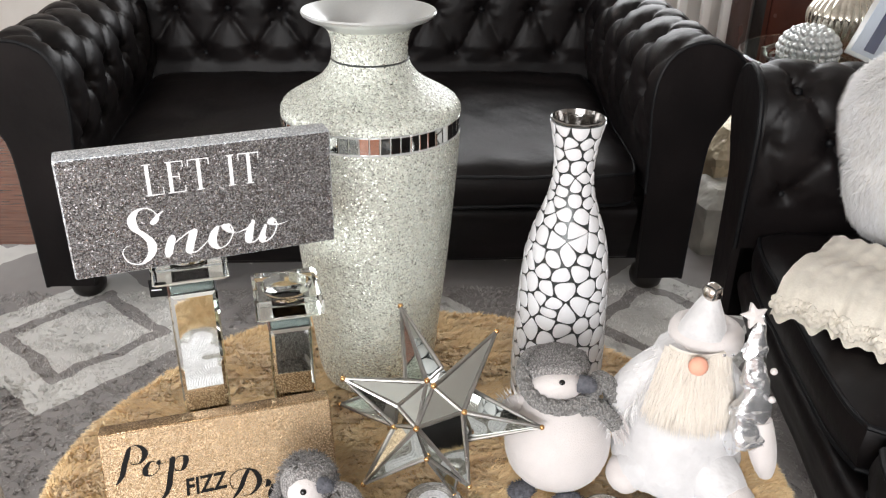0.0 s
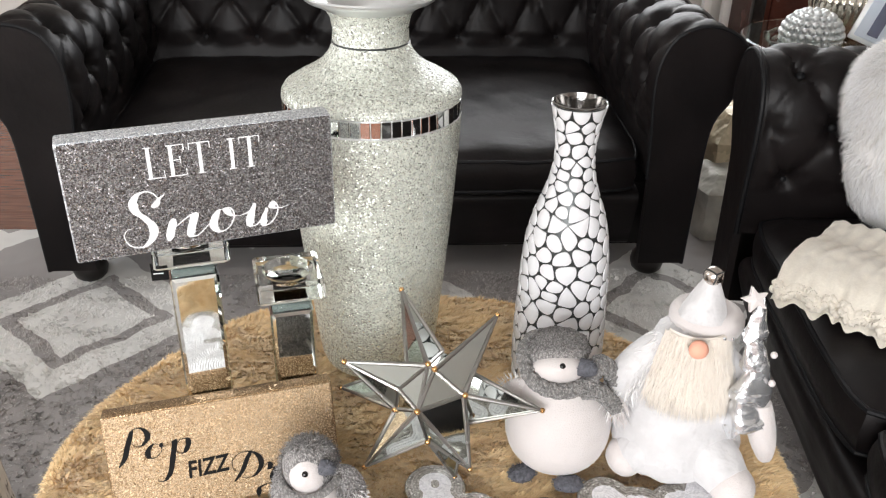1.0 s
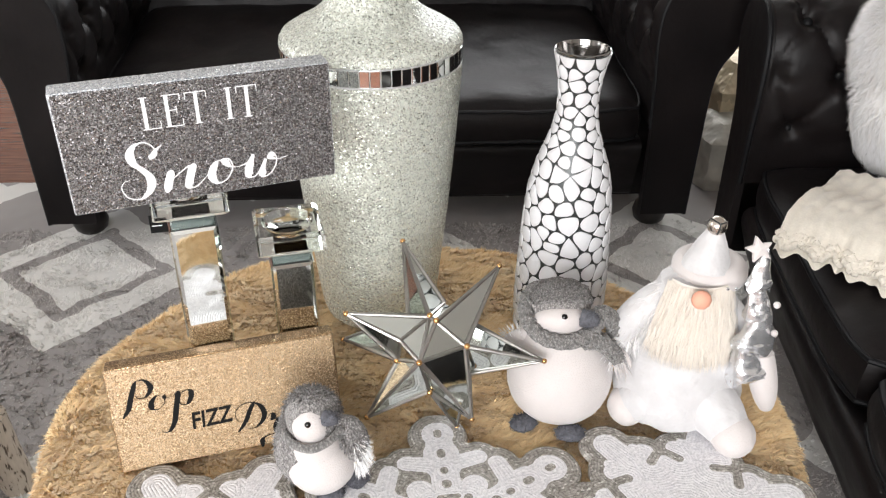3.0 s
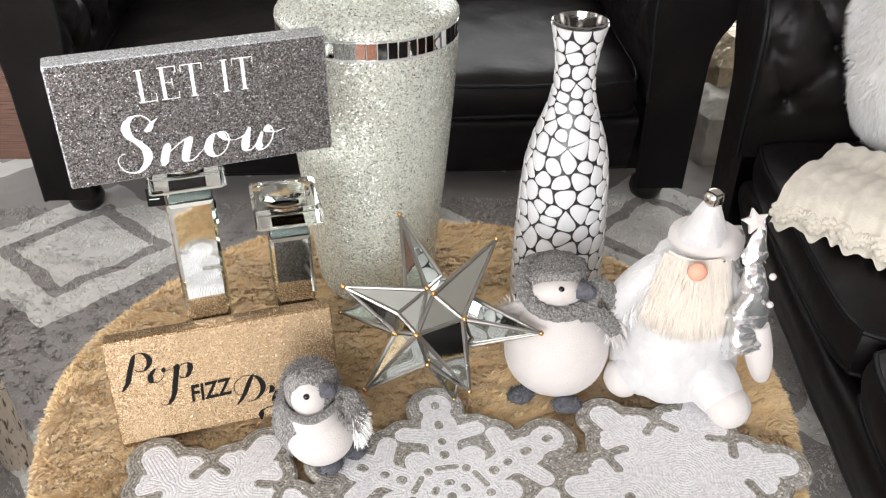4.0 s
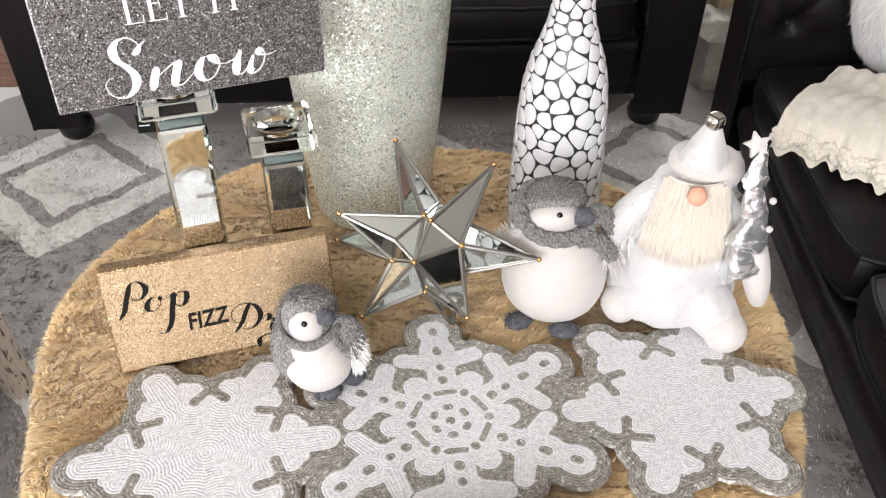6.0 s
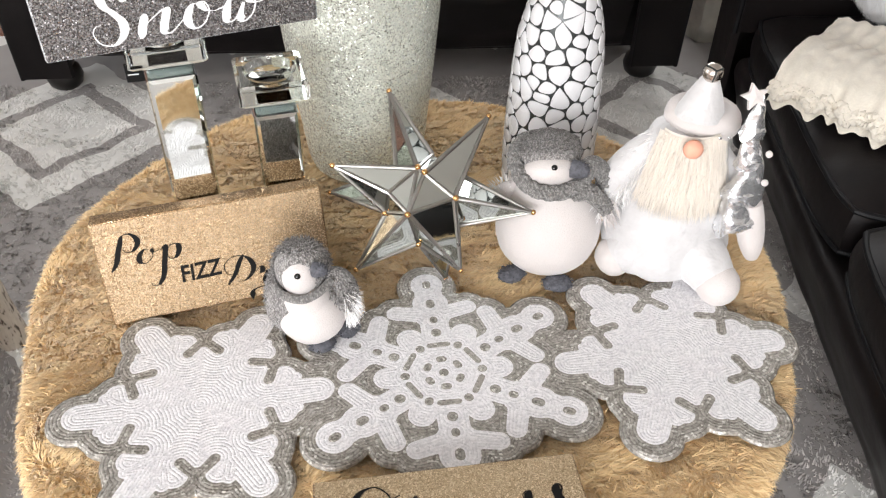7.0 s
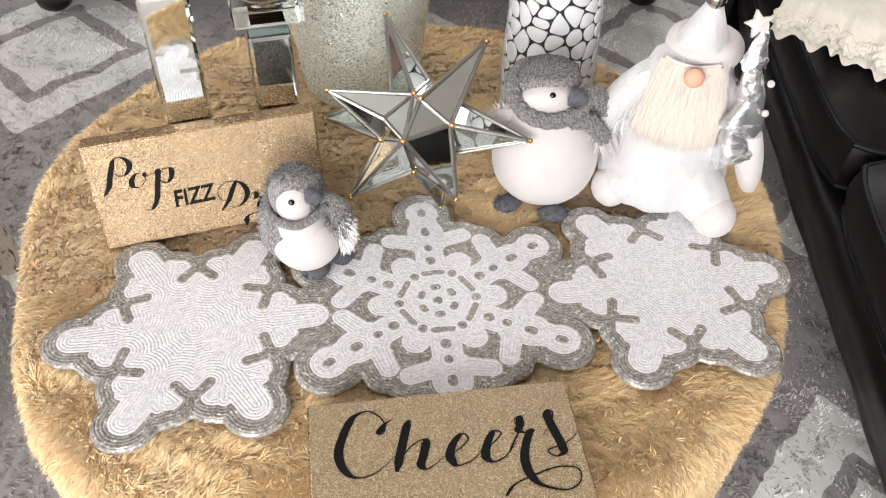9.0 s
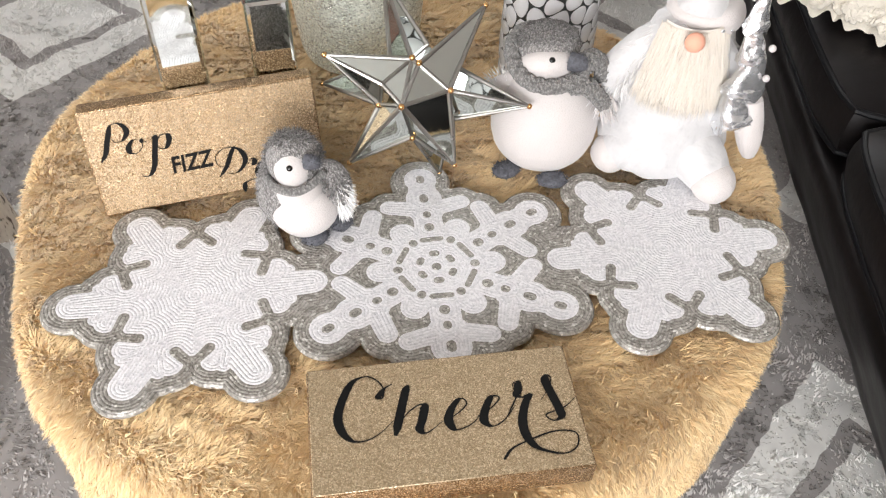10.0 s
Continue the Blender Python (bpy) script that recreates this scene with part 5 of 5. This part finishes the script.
    # beard
    m.grid(lambda u, v: (lambda a, r: (r * math.cos(a), r * math.sin(a), 0.235 - 0.105 * v))(-math.pi / 2 + (u - 0.5) * 2.3, 0.043 + 0.02 * v), 20, 10, BEARD)
    ro, di = [], []
    for _ in range(14000):
        u, v = rs.uniform(-1, 1), rs.random()
        a = u * 1.2 - math.pi / 2
        r = 0.045 + 0.022 * v
        ro.append((r * math.cos(a) - 0.002, r * math.sin(a), 0.234 - 0.086 * v))
        di.append((0.1 * math.cos(a) + rs.gauss(0, 0.1), 0.2 * math.sin(a) + rs.gauss(0, 0.05), -1))
    blades(m, ro, di, 0.026, 0.00042, BEARD, 0.1, 4)
    # little foil tree with a felt star
    for i, (x, z, w, hgt) in enumerate(((0.066, 0.112, 0.03, 0.062), (0.062, 0.158, 0.025, 0.062), (0.058, 0.207, 0.0185, 0.06), (0.051, 0.252, 0.0165, 0.05))):
        tilt = (-14, 10, -6, 4)[i]

        def skirt(u, v, w=w, hgt=hgt, i=i):
            a = u * math.tau
            r = w * (1 - v) ** 0.7 * (1 + 0.1 * math.sin(2 * a + 2 * i) + 0.05 * math.sin(5 * a + i))
            return (r * math.cos(a), 0.62 * r * math.sin(a), hgt * v + 0.006 * math.sin(3 * a + 1.7 * i) * (1 - v) + 0.003 * math.sin(3 * a + 11 * v))
        pm = pose(x, -0.064, z, -6, tilt, 0)
        m.grid(skirt, 48, 14, FOIL, closed_u=True, m=pm)
        m.ball((0, 0, 0.003), (w * 0.98, w * 0.6, 0.012), FOIL, 24, 0.2, pm, i)
    for p in ((0.078, -0.07, 0.226), (0.083, -0.072, 0.184)):
        m.ball(p, (0.0046, 0.0046, 0.0046), PLUSHWHITE, 12)
    star = []
    for k in range(10):
        a, r = math.pi / 2 + k * math.pi / 5, 0.0165 if k % 2 == 0 else 0.008
        star.append((r * math.cos(a), r * math.sin(a)))
    v = [(x, -0.004, y) for x, y in star] + [(x, 0.004, y) for x, y in star] + [(0, -0.007, 0), (0, 0.007, 0)]
    f = [(k, (k + 1) % 10, 20) for k in range(10)] + [(10 + (k + 1) % 10, 10 + k, 21) for k in range(10)] + [(k, 10 + k, 10 + (k + 1) % 10, (k + 1) % 10) for k in range(10)]
    m.add(v, f, PLUSHWHITE, pose(0.041, -0.064, 0.304, -25, -14, 0))
    ob = m.link("gnome_doll")
    ob.matrix_world = pose(0.324, 0.205, 0.446)
    tagged(ob, "white plush gnome doll with cream beard holding silver foil tree", "toy gnome")


# ---- soft things on the sofa ----
def fur_pillow():
    t = thing("fur_pillow", pose(1.12, 0.86, 0.675, 12, -8, -38), "fluffy white faux fur pillow standing on the leather seat", "pillow")

    def shape(u, v):
        a, b = u * math.tau, (v - 0.5) * math.pi
        sx, sz = math.copysign(abs(math.cos(a)) ** 0.55, math.cos(a)), math.copysign(abs(math.sin(a)) ** 0.55, math.sin(a))
        k = math.cos(b) ** 0.5
        return (0.23 * sx * k, 0.085 * math.sin(b), 0.225 * sz * k)
    Mesh().grid(shape, 64, 32, WHITEFUR, closed_u=True).link("cover", t)
    rs = np.random.RandomState(4)
    n = 62000
    u, v = rs.rand(n), 0.04 + 0.92 * rs.rand(n)
    p = np.array([shape(a, b) for a, b in zip(u, v)])
    nr = p * np.array([1.0, 3.5, 1.0])
    nr /= np.linalg.norm(nr, axis=1, keepdims=True)
    flow = np.tile([0.2, 0, -0.9], (n, 1)) + 0.3 * nr
    tagged(strands("fur_layer", p, nr, flow, 0.036, 0.0009, WHITEFUR, t, 0.4, 6, 0.6, 0.012, 0.3), kind="stuff")


def knit_throw():
    A, B, C, D = Vector((0.652, 0.645, 0.483)), Vector((0.88, 0.295, 0.492)), Vector((0.9, 0.91, 0.478)), Vector((1.22, 0.56, 0.52))

    def top(u, v, lift=1.0):
        p = A.lerp(B, u).lerp(C.lerp(D, u), v)
        out = Vector((-0.75, -0.6, 0))
        bow = -0.03 * math.sin(math.pi * u) * (1 - v)
        rib = 0.003 * math.sin(u * 84 + 2 * math.sin(v * 5)) + 0.004 * noise.noise(Vector((u * 14, v * 14, 2)))
        frill = 0.005 * math.sin(u * 60 + 1.5 * math.sin(u * 23)) * max(0, 1 - v / 0.12)
        z = 0.026 * math.sin(math.pi * min(1, v * 1.3 + 0.12)) * lift + rib + frill - 0.03 * max(0, 1 - v / 0.1)
        p = p + out * (bow + 0.008 * math.sin(u * 41) * max(0, 1 - v / 0.1)) + Vector((0, 0, z))
        return tuple(p)
    m = Mesh().grid(top, 120, 50, CREAMKNIT).grid(lambda u, v: tuple(Vector(top(1 - u, v, 0.2)) - Vector((0, 0, 0.018 + 0.012 * v))), 120, 30, CREAMKNIT)
    t = thing("knit_throw", pose(0, 0, 0), "cream cable knit throw with frilled edge over the seat", "throw")
    m.link("cloth", t)
    for q in range(2):
        s = 0.03 * q
        Mesh().tube([Vector(top(i / 160, 0.004 + s)) + Vector((0, 0, -0.006 + 0.0015 * math.sin(i * 1.9))) for i in range(161)], lambda t, q=q: 0.0065 + 0.0018 * math.sin(t * 330 + q), CREAMKNIT, 8).link("frill", t)


# ---- behind and between the sofas ----
def side_table():
    t = thing("side_table", pose(1.47, 2.06, -0.024), "round glass-topped side table with chrome legs between sofas", "side table")
    Mesh().lathe([(0, 0.6), (0.34, 0.6), (0.346, 0.605), (0.34, 0.611), (0, 0.611)], EDGEGLASS, 64).link("glass_top", t)
    for i in range(3):
        a = math.radians(150 + 120 * i)
        Mesh().tube([(0.26 * math.cos(a), 0.26 * math.sin(a), 0.6), (0.25 * math.cos(a), 0.25 * math.sin(a), 0.3), (0.28 * math.cos(a), 0.28 * math.sin(a), 0.0)], 0.012, LEAD, 12).link("leg", t)
    Mesh().tube([(0.255 * math.cos(a), 0.255 * math.sin(a), 0.59) for a in (math.tau * i / 40 for i in range(41))], 0.009, LEAD, 10).link("ring", t)


def beaded_bowl():
    b = thing("beaded_bowl", pose(1.308, 2.0, 0.588), "silver pearl-beaded bowl on the glass side table", "bowl")
    Mesh().lathe([(0, 0), (0.12, 0.0), (0.125, 0.006), (0.1, 0.008), (0, 0.008)], GLASS, 40).link("plate", b)
    Mesh().lathe([(0, 0.01), (0.085, 0.01), (0.092, 0.04), (0.08, 0.075), (0.05, 0.1), (0, 0.108)], SATIN, 32).link("body", b)
    bead = Mesh().ball((0, 0, 0), (0.0115, 0.0115, 0.0115), SATIN, 10).data("bead")
    for j, (r, z) in enumerate(((0.09, 0.018), (0.094, 0.038), (0.088, 0.058), (0.077, 0.076), (0.058, 0.093), (0.034, 0.104))):
        n = int(math.tau * r / 0.022)
        for i in range(n):
            a = math.tau * (i + 0.5 * (j % 2)) / n
            o = new("bead", bead)
            o.parent, o.location = b, (r * math.cos(a), r * math.sin(a), z)


def ribbed_globe():
    g = thing("ribbed_globe", pose(1.48, 2.14, 0.588) @ Matrix.Scale(0.9, 4), "ribbed antique mercury glass globe on the glass side table", "ornament")
    prof = [(0.0, 0.0), (0.04, 0.0), (0.07, 0.02), (0.11, 0.06), (0.132, 0.11), (0.13, 0.15), (0.105, 0.19), (0.065, 0.215), (0.03, 0.228), (0.026, 0.25), (0.03, 0.262), (0, 0.262)]
    pts, _ = arc([Vector((*p,)) for p in prof], 40)

    def fn(u, v):
        p = pts[round(v * 40)]
        a = u * math.tau
        k = 1 + 0.045 * abs(math.sin(14 * a)) - 0.02
        return (max(p.x, 0) * k * math.cos(a), max(p.x, 0) * k * math.sin(a), p.y)
    Mesh().grid(fn, 168, 40, plain("mercury_glass", (0.62, 0.58, 0.5), 0.18, 0.9, vary=0.25, scale=40, bump=0.1), closed_u=True).link("globe", g)


def leaning_frame():
    f = thing("picture_frame", pose(1.5, 1.93, 0.588, -16, 18, -30), "silver picture frame with blue and white print on the side table", "picture frame")
    Mesh().box((-0.1, 0, 0), (0.1, 0.012, 0.25), SATIN, 0.003).link("frame", f)
    Mesh().box((-0.085, -0.003, 0.015), (0.085, 0.001, 0.235), plain("pale_blue_print", (0.55, 0.62, 0.72), 0.3), 0.001, seg=1).link("print", f)
    Mesh().box((-0.05, -0.005, 0.03), (-0.015, -0.0035, 0.21), plain("navy_print", (0.015, 0.025, 0.09), 0.3), 0.0005, seg=1).link("stripe", f)


def wrapped_packages():
    cel = plain("gold_cellophane", (0.62, 0.52, 0.36), 0.25, 0.15, vary=0.35, scale=14, bump=0.8, grain=18, dist=0.02)
    pal = plain("pale_wrapping_paper", (0.55, 0.53, 0.47), 0.45, vary=0.25, scale=12, bump=0.8, grain=16, dist=0.02)
    for x, y, r, h, mt, lb in ((1.15, 2.02, 0.15, 0.4, cel, "gold cellophane wrapped package standing between the sofas"), (1.07, 1.86, 0.13, 0.24, pal, "pale crinkled plastic-wrapped package between the sofas")):
        m = Mesh()

        def fn(u, v, r=r, h=h):
            a = u * math.tau
            q = max(abs(math.cos(a)), abs(math.sin(a))) ** 0.7
            k = r / q * (1 - 0.45 * max(0, v - 0.75) / 0.25) * (1 + 0.1 * noise.noise(Vector((math.cos(a) * 3, math.sin(a) * 3, v * 6 + x))))
            if v > 0.97:
                k *= 0.2
            return (k * math.cos(a), k * math.sin(a), h * v)
        ob = m.grid(fn, 48, 24, mt, closed_u=True).link("wrapped_package")
        ob.matrix_world = pose(x, y, -0.02)
        tagged(ob, lb, "package")
    k = Mesh().tube([(0.0, 0, 0), (0.012, 0, 0.3), (0.05, 0.02, 0.6)], 0.008, FOOT_WOOD, 8).link("cane")
    k.matrix_world = pose(1.02, 1.7, -0.008, 8, 24, 0)
    tagged(k, "thin dark stick leaning between the two sofas", "stick")


def far_cabinet():
    dark = plain("mahogany_veneer", (0.07, 0.02, 0.013), 0.25, vary=0.4, scale=5)
    black = plain("black_lacquer", (0.01, 0.01, 0.01), 0.2)
    c = thing("cabinet", pose(2.1, 3.3, -0.024), "dark mahogany cabinet with black posts behind the side table", "cabinet")
    Mesh().box((-0.42, 0.0, 0.06), (0.7, 0.34, 1.0), dark, 0.006).link("body", c)
    for x in (-0.42, -0.02, 0.4):
        Mesh().box((x - 0.03, -0.02, 0.0), (x + 0.03, 0.02, 1.0), black, 0.004).link("post", c)
    for x in (-0.22, 0.19):
        Mesh().box((x - 0.14, -0.012, 0.12), (x + 0.14, 0.004, 0.92), dark, 0.012).link("door", c)
    d = thing("console", pose(1.47, 3.42, -0.024), "white painted console with turned legs against the wall", "console")
    for x in (-0.12, 0.0, 0.1):
        Mesh().box((x - 0.02, -0.02, 0), (x + 0.02, 0.02, 0.8), TRIM_M, 0.004).link("leg", d)
    Mesh().box((-0.17, -0.04, 0.8), (0.15, 0.2, 0.83), TRIM_M, 0.004).link("top", d)
    Mesh().box((-0.14, 0.02, 0.2), (0.12, 0.18, 0.23), TRIM_M, 0.004).link("shelf", d)


def script_chair():
    """Upholstered in cream cloth with rows of script, of which only dark marks can be told."""
    k = Nodes("cream_script_print")
    p = k.vmath("MULTIPLY", k.pos(), (160.0, 160.0, 42.0))
    n = k.noise(1.0, 4, p).outputs[0]
    weave = k.noise(700, 2).outputs[0]
    k.set(Base_Color=k.ramp(n, (0.36, (0.1, 0.075, 0.055)), (0.43, (0.52, 0.45, 0.37)), (0.7, (0.6, 0.53, 0.44))), Roughness=0.9)
    k.bump(weave, 0.3, 0.001)
    c = thing("armchair", pose(-1.11, 0.32, -0.01, 0, 0, 8), "cream armchair upholstered in script-print cloth on the rug", "armchair")
    m = Mesh().box((-0.3, -0.3, 0.14), (0.315, 0.22, 0.3), k.m, 0.05, seg=4).link("seat_base", c)
    Mesh().box((-0.28, -0.28, 0.3), (0.29, 0.2, 0.42), k.m, 0.05, seg=4).link("seat_cushion", c)
    Mesh().box((-0.36, -0.3, 0.14), (-0.25, 0.22, 0.85), k.m, 0.05, seg=4).link("backrest", c)
    for x, y in ((0.285, 0.17), (0.285, -0.26), (-0.3, 0.17), (-0.3, -0.26)):
        Mesh().tube([(x, y, 0.18), (x + 0.012, y, 0.1), (x + 0.03, y, 0.0)], lambda t: 0.045 - 0.014 * t, k.m, 16).link("leg", c)


def price_tag():
    ob = Mesh().box((-0.012, -0.001, -0.028), (0.012, 0.001, 0), BLACKVINYL, 0.0005, seg=1).box((-0.009, -0.0014, -0.017), (0.005, -0.001, -0.0155), WHITEVINYL).link("hang_tag")
    ob.matrix_world = pose(-0.3555, 0.212, 0.772, 0, 0, 10) @ Matrix.Scale(0.86, 4)
    tagged(ob, "small black hang tag with white print on candlestick", "tag")


runner()
big_penguin()
small_penguin()
gnome()
fur_pillow()
knit_throw()
side_table()
beaded_bowl()
ribbed_globe()
leaning_frame()
wrapped_packages()
far_cabinet()
script_chair()
price_tag()
